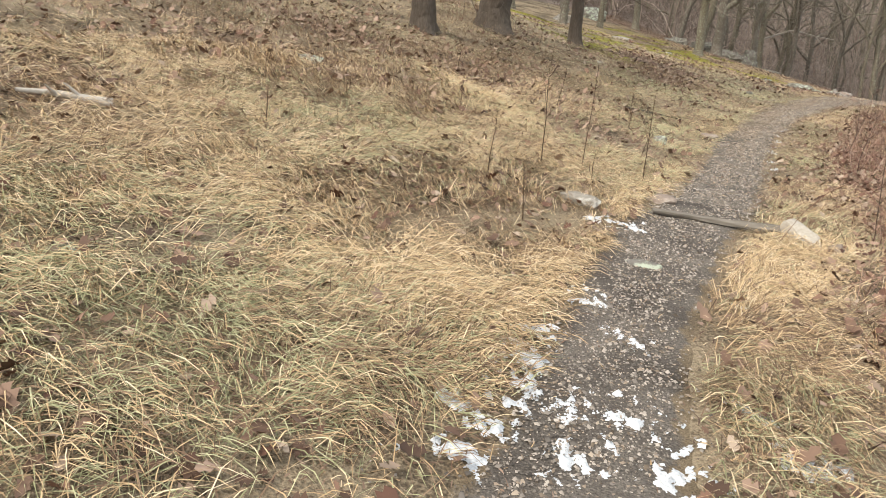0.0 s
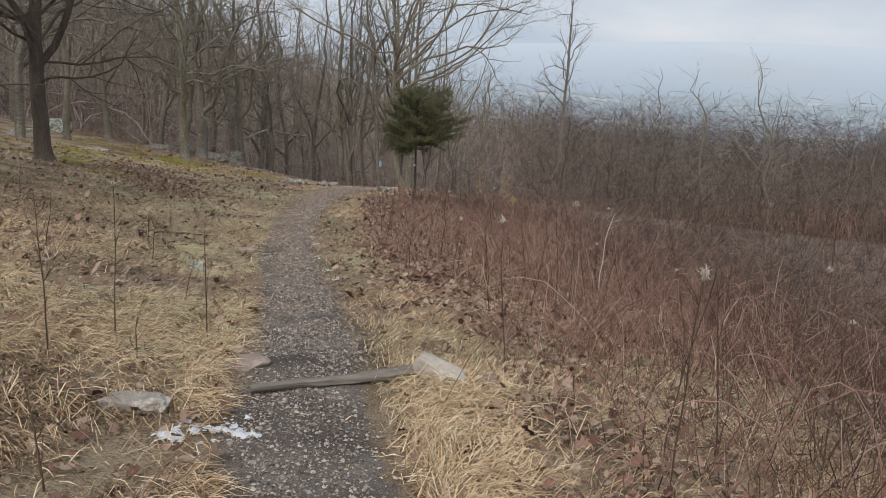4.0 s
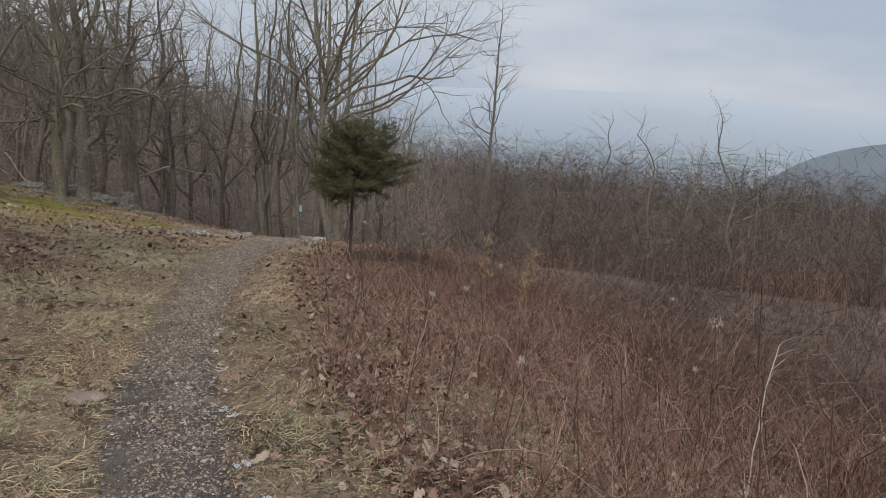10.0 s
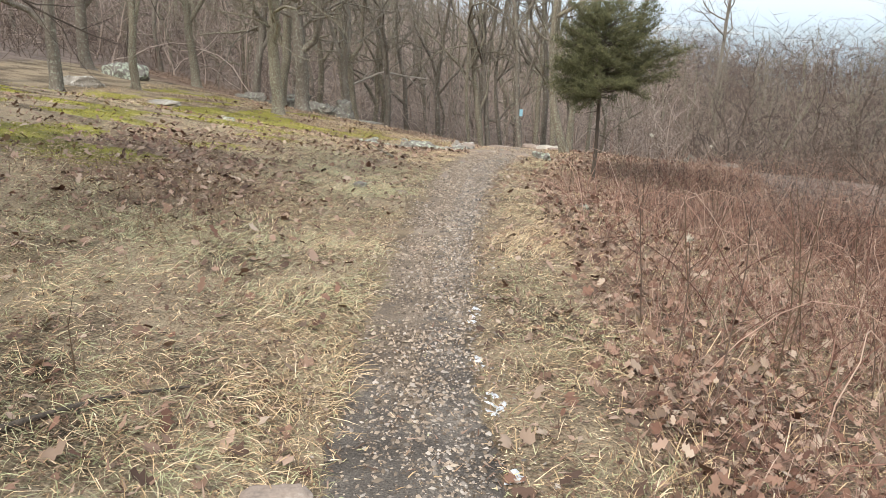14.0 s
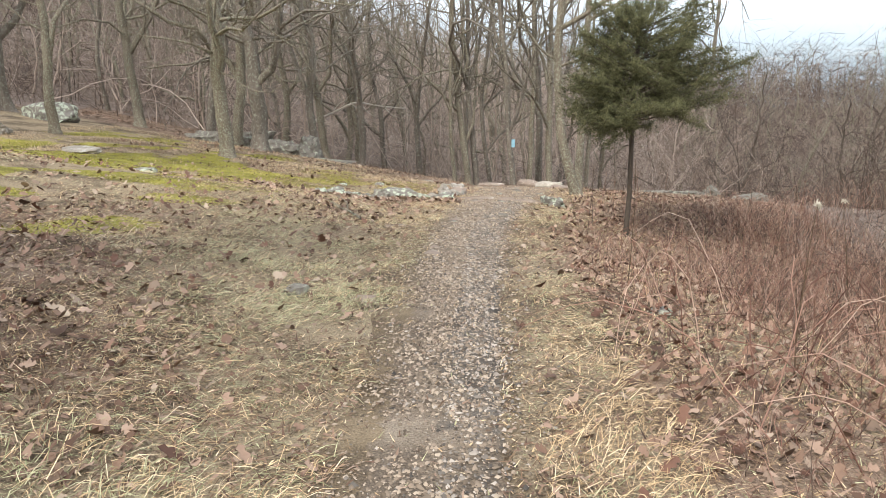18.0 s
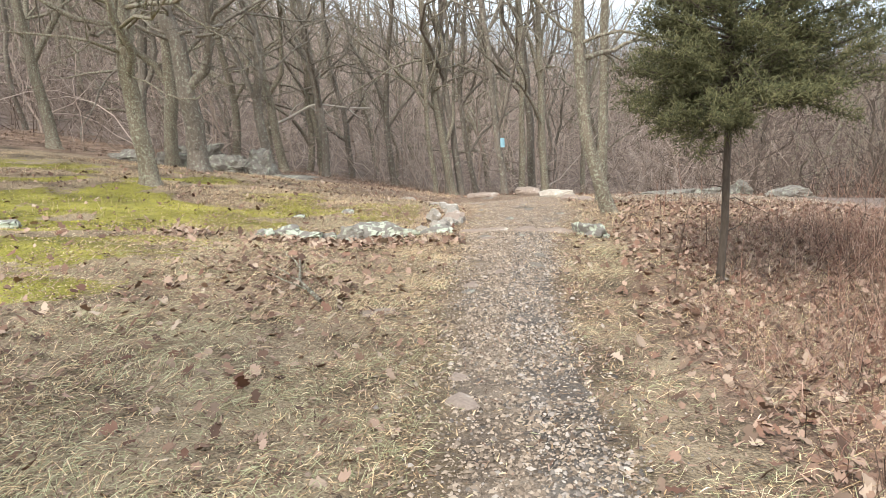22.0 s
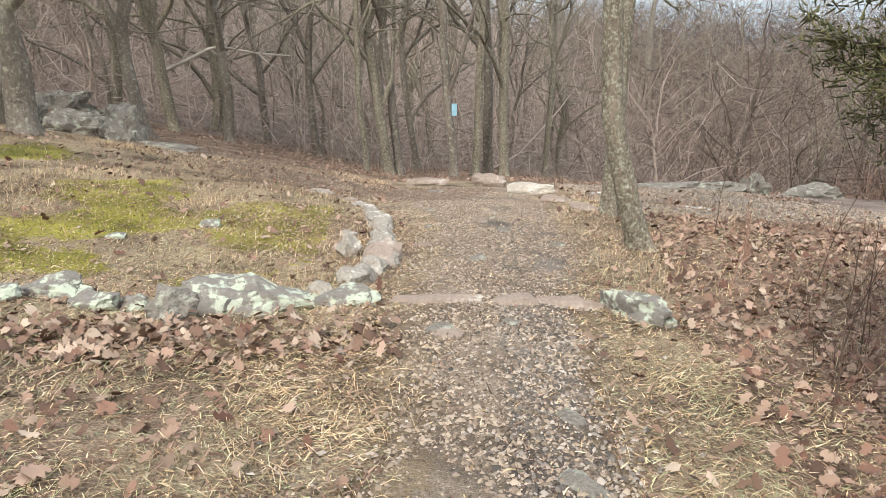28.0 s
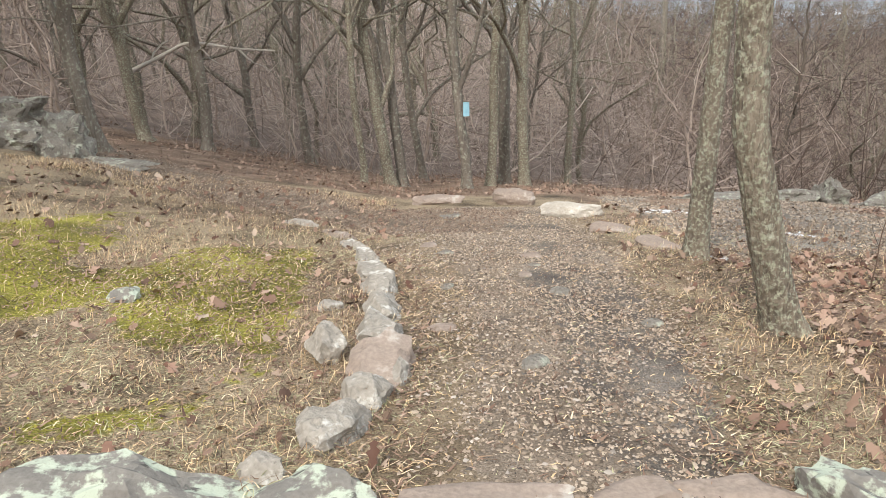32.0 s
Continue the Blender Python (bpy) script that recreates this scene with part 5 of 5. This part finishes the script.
# moss cushions
ms = sprinkle(95000, -13, -2.4, 17, 36, lambda x, y: np.clip(moss_amount(x, y) - 0.2, 0, 1) * np.clip(0.45 + 0.5 * ripple(x, y, 3.1, 45), 0.05, 1))
tagged(blades("moss", ms, rng.uniform(0.015, 0.04, len(ms)), rng.uniform(0.009, 0.022, len(ms)), rng.uniform(0.5, 1.3, len(ms)), MOSS, 0.3), "yellow-green moss on the slope and terrace", "moss", kind="stuff")

# low withered heath between the moss
ht = sprinkle(190000, -13, 5, 28.7, 37.5, lambda x, y: (1 - 0.85 * np.clip(bare_amount(x, y), 0, 1)) * np.clip(0.85 - 1.5 * moss_amount(x, y), 0.14, 1) * (1 - 0.75 * smooth((x - 0.6) / 0.4) * smooth((32.3 - y) / 0.8)) * smooth((np.abs(x - trail_x(y)) - np.interp(y, XK, WC)) / 0.3) * np.clip(0.6 + 0.6 * ripple(x, y, 1.9, 46), 0.06, 1))
dead = rng.random(len(ht)) < np.clip(0.5 + 0.5 * ripple(ht[:, 0], ht[:, 1], 1.1, 47) + 0.35 * (ht[:, 0] > 0), 0.1, 0.95)
for name, label, pick, mat in (("heath", "low brown withered heath on the terrace", dead, HEATH), ("short_grass", "short bleached grass on the terrace", ~dead, STRAW)):
    g = ht[pick]
    tagged(blades(name, g, rng.uniform(0.04, 0.15, len(g)), rng.uniform(0.002, 0.0045, len(g)), rng.uniform(0.3, 1.35, len(g)), mat, 0.3), label, "grass", kind="stuff")


# reddish brush below the trail
def brush_here(x, y):
    u, w = parts_of_land(x, y)
    start = w + np.interp(y, [3, 6, 9, 14, 20, 24, 28], [1.0, 0.5, 0.45, 0.5, 0.6, 0.8, 1.3])
    return smooth((u - start) / 0.6) * smooth((33 - y) / 5) * np.clip(0.62 + 0.6 * ripple(x, y, 1.7, 41), 0.08, 1)


def brush_height(x, y):
    u, w = parts_of_land(x, y)
    return np.clip(0.1 + 0.15 * (u - w), 0.12, 1.0) * np.clip(1 + 0.45 * ripple(x, y, 1.3, 42), 0.4, 1.6) * np.interp(y, [5, 22, 30], [1.0, 0.9, 0.6])


bs = np.concatenate([sprinkle(36000, -1.5, 15, 4, 33, brush_here), sprinkle(26000, -1.5, 5.5, 4, 30, brush_here)])
hgt = brush_height(bs[:, 0], bs[:, 1]) * rng.uniform(0.45, 1.25, len(bs))
z = ground_z(bs[:, 0], bs[:, 1])
foot = np.column_stack([bs, z - 0.01])
tip = foot + np.column_stack([rng.normal(0, 0.6, len(bs)) * hgt, rng.normal(0, 0.6, len(bs)) * hgt, hgt])
thick = rng.uniform(0.0018, 0.0038, len(bs)) * np.interp(bs[:, 0], [1, 6, 12], [1, 1.8, 2.6])
dusky = rng.random(len(bs)) < np.maximum(smooth((bs[:, 0] - trail_x(bs[:, 1]) - np.interp(bs[:, 1], [7, 11], [0.8, 2.0])) / np.interp(bs[:, 1], [6, 10, 15], [2.6, 5.5, 8])) * 0.75, 0.35 * smooth((bs[:, 1] - 15) / 5))
tagged(spikes("brush_stems", foot[~dusky], tip[~dusky], thick[~dusky], STEM, 0.13), "dense reddish-brown leafless brush stems", "brush", kind="stuff")
tagged(spikes("dark_brush_stems", foot[dusky], tip[dusky], thick[dusky], DARK_STEM, 0.13), "dark leafless brush lower down the slope", "brush", kind="stuff")
rep = rng.integers(0, len(bs), 90000)
f = rng.uniform(0.2, 1, len(rep))[:, None]
b0 = foot[rep] + (tip[rep] - foot[rep]) * f
ln = hgt[rep] * rng.uniform(0.12, 0.35, len(rep))
th = rng.uniform(0, 6.28, len(rep))
b1 = b0 + np.column_stack([np.cos(th) * ln * 0.8, np.sin(th) * ln * 0.8, ln * rng.uniform(-0.15, 0.9, len(rep))])
thin = rng.uniform(0.0012, 0.0024, len(rep)) * np.interp(bs[rep, 0], [1, 6, 12], [1, 1.8, 2.6])
for name, label, pick, mat in (("brush_twigs", "tangle of fine reddish twigs in the brush", ~dusky[rep], STEM), ("dark_brush_twigs", "tangle of fine dark twigs in the brush", dusky[rep], DARK_STEM)):
    tagged(points_mesh(name, b0[pick], b1[pick], thin[pick], mat), label, "brush", kind="stuff")
low = sprinkle(17000, -1.2, 8, 4, 33, lambda x, y: brush_here(x, y) * np.clip(0.6 + 0.8 * ripple(x, y, 1.1, 44), 0.05, 1))
tagged(blades("brush_grass", low, rng.uniform(0.12, 0.4, len(low)), rng.uniform(0.002, 0.005, len(low)), rng.uniform(0.2, 1.3, len(low)), STRAW, 0.7), "bleached bent grass in the brush", "grass", kind="stuff")

# leaves caught in the brush
hung = sprinkle(60000, -1.2, 6, 4.5, 33, lambda x, y: brush_here(x, y) * np.clip(0.5 + 0.9 * ripple(x, y, 2.0, 43), 0.05, 1) * np.interp(x - trail_x(y), [1.9, 3.2, 6], [1, 0.5, 0.12]))
cut = int(len(hung) * 0.78)
tagged(leaves("caught_leaves", hung[:cut], rng.uniform(0.03, 0.075, cut), RED_LEAF, 0.14, 0.5), "russet leaves caught low in the brush", "leaves", kind="stuff")
tagged(leaves("pale_caught_leaves", hung[cut:], rng.uniform(0.03, 0.075, len(hung) - cut), PALE_LEAF, 0.14, 0.5), "bleached leaves caught low in the brush", "leaves", kind="stuff")

# bramble canes that arch out of the brush
canes = Tubes()
cr = np.random.default_rng(63)
for k in range(420):
    y = cr.uniform(5.5, 21)
    x = float(trail_x(y)) + cr.uniform(1.5, 6.5)
    a, span, rise = cr.uniform(0, 6.28), cr.uniform(0.5, 1.5), cr.uniform(0.3, 0.85)
    q = np.linspace(0, 1, 8)
    px, py = x + math.cos(a) * span * q, y + math.sin(a) * span * q
    pz = ground_z(px, py) + rise * np.sin(np.pi * np.clip(q * 0.9 + 0.02, 0, 1)) + cr.normal(0, 0.012, 8)
    canes.add(np.column_stack([px + cr.normal(0, 0.02, 8), py + cr.normal(0, 0.02, 8), pz]), np.linspace(0.004, 0.0015, 8), 4)
tagged(canes.mesh("bramble_canes", STEM), "pale arching bramble canes over the brush", "bramble", kind="stuff")

# taller dusky brush down the slope
sb = sprinkle(30000, 3, 34, 8, 52, lambda x, y: smooth((x - trail_x(y) - 4) / 3) * np.clip(0.6 + 0.5 * ripple(x, y, 0.5, 48), 0.1, 1) * (1 - smooth((10 - x) / 2) * smooth((y - 28) / 2)))
h = np.interp(sb[:, 0] - trail_x(sb[:, 1]), [5, 12, 30], [0.7, 1.3, 2.4]) * rng.uniform(0.5, 1.25, len(sb))
p0 = np.column_stack([sb, land(sb[:, 0], sb[:, 1]) - 0.05])
p1 = p0 + np.column_stack([rng.normal(0, 0.42, len(sb)) * h, rng.normal(0, 0.42, len(sb)) * h, h])
thick = np.interp(sb[:, 0], [4, 14, 34], [0.005, 0.009, 0.018]) * rng.uniform(0.5, 1.1, len(sb))
rep = rng.integers(0, len(sb), 36000)
b0 = p0[rep] + (p1[rep] - p0[rep]) * rng.uniform(0.2, 1, len(rep))[:, None]
ln = h[rep] * rng.uniform(0.12, 0.36, len(rep))
th = rng.uniform(0, 6.28, len(rep))
b1 = b0 + np.column_stack([np.cos(th) * ln * 0.8, np.sin(th) * ln * 0.8, ln * rng.uniform(-0.15, 0.9, len(rep))])
ruddy = rng.random(len(sb)) < np.clip(0.4 + 0.6 * ripple(sb[:, 0], sb[:, 1], 0.4, 49), 0.1, 0.9)
for name, label, pick, mat in (("ruddy_brush", "reddish leafless brush down the slope", ruddy, STEM), ("dusky_brush", "dusky leafless brush down the slope", ~ruddy, DARK_STEM)):
    tagged(spikes(name, p0[pick], p1[pick], thick[pick], mat, 0.1), label, "brush", kind="stuff")
    tagged(points_mesh(name + "_twigs", b0[pick[rep]], b1[pick[rep]], thick[rep][pick[rep]] * 0.5, mat), label.replace("brush", "twigs"), "brush", kind="stuff")

# brushwood that fills the slope and the wood
n = 33000
d, a = 9 + 160 * rng.uniform(0, 1, n) ** 1.3, np.radians(rng.uniform(-55, 60, n))
x, y = d * np.sin(a) - 1, 6 + d * np.cos(a)
u = x - trail_x(y)
ok = np.where(u > 0, (u > 6) | (y > 44), (y > 44) | (u < -17)) & ~((y < 42) & (np.abs(u) < 6)) & ~((u > 0) & (u < 9) & (y > 29) & (y < 40))
ok &= ~((u < 0) & (y < 32) & (u > -16))
x, y, d = x[ok], y[ok], d[ok]
h = rng.uniform(0.35, 1.0, len(x)) * np.interp(d, [8, 20, 45, 90, 170], [1.2, 2.2, 4.6, 8, 10]) * np.where(np.degrees(np.arctan2(x + 1, y - 6)) > 9, 1.42, 0.74)
p0 = np.column_stack([x, y, land(x, y) - 0.1])
p1 = p0 + np.column_stack([rng.normal(0, 0.42, len(x)) * h, rng.normal(0, 0.42, len(x)) * h, h * rng.choice([1, 0.8, 0.6], len(x))])
wide = np.interp(d, [8, 45, 240], [0.006, 0.022, 0.11])
p1[:, :2] += rng.normal(0, 0.35, (len(x), 2)) * (h * smooth((y - 40) / 5))[:, None]
lean_wide = wide * rng.uniform(0.4, 1.1, len(x))
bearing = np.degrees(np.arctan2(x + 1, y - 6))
# lighter copy by bearing: the wood's brighter middle is put into the colour
lit_part = rng.random(len(x)) < smooth((14 - bearing) / 12) * smooth((bearing + 24) / 14) * 0.95
tagged(spikes("brushwood", p0[~lit_part], p1[~lit_part], lean_wide[~lit_part] * 0.8, BRUSHWOOD, 0.2), "dense brown leafless saplings and undergrowth of the wood", "undergrowth", kind="stuff")
tagged(spikes("ashen_brushwood", p0[lit_part], p1[lit_part], lean_wide[lit_part] * 0.5, PALE_LIT_TWIG, 0.2), "pale grey-brown saplings of the upper wood, toned as lit", "undergrowth", kind="stuff")
rep = rng.integers(0, len(x), 120000)
f = rng.uniform(0.2, 1, len(rep))[:, None]
b0 = p0[rep] + (p1[rep] - p0[rep]) * f
ln = h[rep] * rng.uniform(0.1, 0.36, len(rep))
th = rng.uniform(0, 6.28, len(rep))
b1 = b0 + np.column_stack([np.cos(th) * ln, np.sin(th) * ln, ln * rng.uniform(-0.2, 1.0, len(rep))])
thin = wide[rep] * rng.uniform(0.3, 0.7, len(rep))
for name, label, pick, mat in (("brushwood_twigs", "fine brown twigs of the undergrowth", ~lit_part[rep], BRUSHWOOD), ("ashen_twigs", "fine pale twigs of the undergrowth, toned as lit", lit_part[rep], PALE_LIT_TWIG)):
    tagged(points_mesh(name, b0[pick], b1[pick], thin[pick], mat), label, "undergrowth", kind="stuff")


# the tall twiggy stand of the wood on the upper side
n = 2200
d, a = 30 + 75 * rng.uniform(0, 1, n), np.radians(rng.uniform(-58, 14, n))
x, y = d * np.sin(a) - 1, 6 + d * np.cos(a)
u = x - trail_x(y)
ok = np.where(y > 47, True, u < -16.5)
x, y, d = x[ok], y[ok], d[ok]
h = rng.uniform(2, 6, len(x))
p0 = np.column_stack([x, y, land(x, y) - 0.1])
p1 = p0 + np.column_stack([rng.normal(0, 0.42, len(x)) * h, rng.normal(0, 0.42, len(x)) * h, h])
wide = np.interp(d, [30, 105], [0.016, 0.05])
stem_wide = wide * rng.uniform(0.4, 0.9, len(x))
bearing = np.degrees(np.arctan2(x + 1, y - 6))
# same split by bearing: the stand's lit and dim parts differ by colour
lit_part = rng.random(len(x)) < smooth((bearing + 24) / 14) * 0.9 + 0.05
tagged(spikes("sapling_stand", p0[lit_part], p1[lit_part], stem_wide[lit_part], PALE_LIT_TWIG, 0.24), "pale stand of thin leafless saplings, toned as lit", "undergrowth", kind="stuff")
tagged(spikes("dim_saplings", p0[~lit_part], p1[~lit_part], stem_wide[~lit_part], BRUSHWOOD, 0.24), "dim stand of thin leafless saplings", "undergrowth", kind="stuff")
rep = rng.integers(0, len(x), 44000)
f = rng.uniform(0.15, 1, len(rep))[:, None]
b0 = p0[rep] + (p1[rep] - p0[rep]) * f
ln = h[rep] * rng.uniform(0.08, 0.3, len(rep)) * (1.15 - f[:, 0])
th = rng.uniform(0, 6.28, len(rep))
b1 = b0 + np.column_stack([np.cos(th) * ln, np.sin(th) * ln, ln * rng.uniform(-0.5, 0.9, len(rep))])
thin = wide[rep] * rng.uniform(0.25, 0.5, len(rep))
for name, label, pick, mat in (("sapling_twigs", "fine crossing twigs of the pale saplings, toned as lit", lit_part[rep], PALE_LIT_TWIG), ("dim_sapling_twigs", "fine crossing twigs of the dim saplings", ~lit_part[rep], BRUSHWOOD)):
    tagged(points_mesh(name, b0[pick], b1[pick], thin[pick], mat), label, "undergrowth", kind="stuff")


# ---- weeds and snow ----
def weed(x, y, height, seed, label, fluff=0.0, mat=None, leafy=False):
    r = np.random.default_rng(seed)
    top = new("dry_weed")
    top.location = (x, y, float(ground_z(x, y)) - 0.01)
    tagged(top, label, "weed", "tall dry weeds")
    t = Tubes()
    pts = bent(r, (0, 0, 0), (r.normal(0, 0.06), r.normal(0, 0.06), 1), height, 8, 0.05, 0.02)
    t.add(pts, np.linspace(0.0055, 0.002, 9), 5)
    for k in range(int(height * 9)):
        i = r.integers(2, 8)
        t.add(bent(r, pts[i], sideways(r, pts[i] - pts[i - 1], r.uniform(0.5, 0.9)), r.uniform(0.08, 0.22), 3, 0.15, 0.05), np.linspace(0.0025, 0.001, 4), 3)
    t.mesh("stem", mat or WEED, top)
    if fluff:
        m = 60
        c = pts[-1] + r.normal(0, fluff * 0.4, (m, 3)) * (1, 1, 0.55)
        spikes("seed_head", c, c + r.normal(0, 0.016, (m, 3)), np.full(m, 0.003), FLUFF, 0.1, top)["kind"] = "stuff"
    if leafy:
        c = pts[r.integers(4, 9, 46)] + r.normal(0, 0.11, (46, 3)) * (1, 1, 0.8)
        spikes("withered_leaves", c, c + r.normal(0, 0.035, (46, 3)) - (0, 0, 0.03), np.full(46, 0.011), STRAW, 0.2, top)["kind"] = "stuff"


weed(-1.53, 7.86, 1.08, 1, "tall dry weed with a white seed tuft", 0.03)
weed(-1.05, 8.3, 0.95, 2, "tall dark dry weed in the grass")
weed(-1.7, 7.3, 1.0, 3, "tall dark dry weed in the grass")
weed(2.43, 11.91, 1.25, 4, "tall dry weed with a pale fluffy seed head", 0.07)


def plume(x, y, height, seed):
    """A tall withered stalk whose tan plume of chaff branches at the top."""
    r = np.random.default_rng(seed)
    top = new("plumed_weed")
    top.location = (x, y, float(ground_z(x, y)) - 0.01)
    tagged(top, "tall withered stalk with a tan feathery plume", "weed", "plumed weeds")
    t = Tubes()
    pts = bent(r, (0, 0, 0), (r.normal(0, 0.04), r.normal(0, 0.04), 1), height, 9, 0.035, 0.02)
    t.add(pts, np.linspace(0.006, 0.002, 10), 5)
    a, b = [], []
    for k in range(16):
        f = r.uniform(6.6, 9)
        i = min(int(f), 8)
        at = pts[i] + (pts[i + 1] - pts[i]) * (f - i)
        spray = bent(r, at, sideways(r, np.array((0, 0, 1.0)), r.uniform(0.5, 1.1)), r.uniform(0.08, 0.17) * (1.3 - 0.08 * f), 4, 0.12, -0.05)
        t.add(spray, np.linspace(0.0022, 0.001, 5), 3)
        for m in range(26):
            e = spray[r.integers(1, 5)] + r.normal(0, 0.011, 3)
            a.append(e), b.append(e + r.normal(0, 0.014, 3))
    t.mesh("stem", STEM, top)
    tagged(points_mesh("plume_chaff", a, b, np.full(len(a), 0.0042), PLUME, top), kind="stuff")


plume(1.91, 14.74, 1.56, 31)
plume(1.64, 14.8, 1.5, 32)
plume(2.2, 15.9, 1.1, 33)


def arched_weed(x, y, height, seed, way):
    """A pale dead stalk that bows over at its tip."""
    r = np.random.default_rng(seed)
    a = np.linspace(0, 1, 10)
    out = 0.06 * a + 0.32 * np.maximum(a - 0.6, 0) ** 1.4
    pts = np.column_stack([out * math.cos(way), out * math.sin(way), height * (a - 0.55 * np.maximum(a - 0.72, 0) ** 1.2)]) + r.normal(0, 0.006, (10, 3))
    t = Tubes()
    t.add(pts, np.linspace(0.006, 0.003, 10), 6)
    for k in range(6):
        t.add(bent(r, pts[4 + k], sideways(r, pts[4 + k] - pts[3 + k], 0.8), 0.16, 3, 0.15, -0.05), np.linspace(0.003, 0.001, 4), 3)
    ob = t.mesh("arched_weed", FLUFF)
    ob.location = (x, y, float(ground_z(x, y)) - 0.01)
    tagged(ob, "pale dead stalk bowed over at its tip", "weed")


arched_weed(2.78, 11.91, 1.35, 41, 0.4)
spots = np.random.default_rng(91)
for k in range(30):
    y = spots.uniform(5.5, 22)
    u = spots.uniform(1.5, 5.5)
    x = float(trail_x(y)) + u
    weed(x, y, spots.uniform(0.7, 1.3), 400 + k, "dry weed standing above the brush", 0.03 if k % 5 == 0 else 0.0)
for k in range(46):
    y = spots.uniform(6, 16)
    x = float(trail_x(y)) + spots.uniform(1.3, 6)
    weed(x, y, spots.uniform(0.6, 1.25), 500 + k, "dark dry stalk standing in the red brush", 0.018 if k % 4 == 0 else 0.0, DARK_STEM if k % 3 else WEED)
for k in range(12):
    y = spots.uniform(22.5, 31)
    x = float(trail_x(y)) + spots.uniform(1.9, 4)
    weed(x, y, spots.uniform(0.4, 0.9), 440 + k, "bare twiggy sapling among fallen leaves", 0.0, STEM)
for k, (x, y, h) in enumerate([(0.36, 26.76, 1.05), (0.75, 27.4, 0.85), (1.25, 27.9, 1.0), (1.9, 29.6, 1.1), (0.1, 25.3, 0.7), (1.6, 31.2, 1.0)]):
    weed(x, y, h, 480 + k, "bare dark twiggy sapling among fallen leaves", 0.0, DARK_STEM)
for k in range(14):
    y = spots.uniform(5, 16)
    x = float(trail_x(y)) - spots.uniform(0.9, 5)
    weed(x, y, spots.uniform(0.3, 0.7), 460 + k, "short dry weed in the matted grass", 0.0)


def snow_patch(x, y, sx, sy, seed):
    """Old thin snow: a ragged sheet that thins out into crumbs, with the ground showing through its holes."""
    cell = 0.009 if y < 9 else 0.011
    sx, sy = sx * 1.35, sy * 1.35
    ax, ay = np.arange(-sx, sx + cell, cell), np.arange(-sy, sy + cell, cell)
    qx, qy = np.meshgrid(ax, ay)
    r = np.random.default_rng(seed)
    wx, wy = x + qx + r.normal(0, cell * 0.28, qx.shape), y + qy + r.normal(0, cell * 0.28, qx.shape)
    value = 0.32 - 0.6 * np.sqrt((qx / sx) ** 2 + (qy / sy) ** 2) + 0.36 * ripple(wx, wy, 19, 71) + 0.42 * ripple(wx, wy, 62, 72) + r.normal(0, 0.14, qx.shape)
    n = len(ax)
    i = (np.arange(len(ay) - 1)[:, None] * n + np.arange(n - 1)[None, :]).ravel()
    quads = np.column_stack([i, i + 1, i + n + 1, i + n])
    quads = quads[(value.ravel()[quads] > 0).sum(1) >= 3]
    if not len(quads):
        return
    used, back = np.unique(quads, return_inverse=True)
    z = ground_z(wx, wy) + 0.006 + 0.02 * smooth(value * 1.3)
    p = np.column_stack([wx.ravel(), wy.ravel(), z.ravel()])[used]
    ob = mesh_of("snow_patch", p, back.reshape(quads.shape), SNOW, smooth_faces=True)
    tagged(ob, "thin crumbling patch of old snow on the path", "snow", "snow patches", "stuff")


for k, (x, y, sx, sy) in enumerate([(0.47, 3.79, 0.3, 0.22), (0.11, 3.43, 0.2, 0.08), (-0.00, 4.00, 0.16, 0.16), (-0.11, 4.35, 0.1, 0.1), (-0.11, 4.93, 0.14, 0.12), (0.25, 4.59, 0.14, 0.1), (0.23, 3.19, 0.12, 0.1), (0.76, 3.59, 0.24, 0.14), (1.26, 4.09, 0.16, 0.14), (0.97, 4.28, 0.1, 0.07), (0.55, 5.55, 0.09, 0.06), (-0.63, 6.60, 0.2, 0.12), (0.13, 3.63, 0.14, 0.06), (0.60, 3.38, 0.14, 0.1), (-0.01, 3.03, 0.05, 0.04), (-0.59, 6.61, 0.16, 0.1), (-0.10, 5.03, 0.08, 0.06), (-0.77, 12.89, 0.07, 0.09), (-0.66, 12.75, 0.06, 0.06), (-0.91, 14.00, 0.05, 0.06), (-0.84, 13.32, 0.06, 0.06), (-1.03, 14.51, 0.03, 0.08), (-0.75, 12.86, 0.05, 0.06), (-0.65, 12.82, 0.05, 0.05), (-0.52, 11.75, 0.06, 0.08), (-0.92, 14.02, 0.03, 0.12), (-1.10, 15.32, 0.03, 0.14), (-0.37, 11.19, 0.04, 0.14), (-0.56, 11.89, 0.03, 0.1), (0.91, 32.34, 0.2, 0.1), (1.87, 36.31, 0.3, 0.25), (2.48, 33.99, 0.25, 0.15)]):
    snow_patch(x, y, sx, sy, 500 + k)
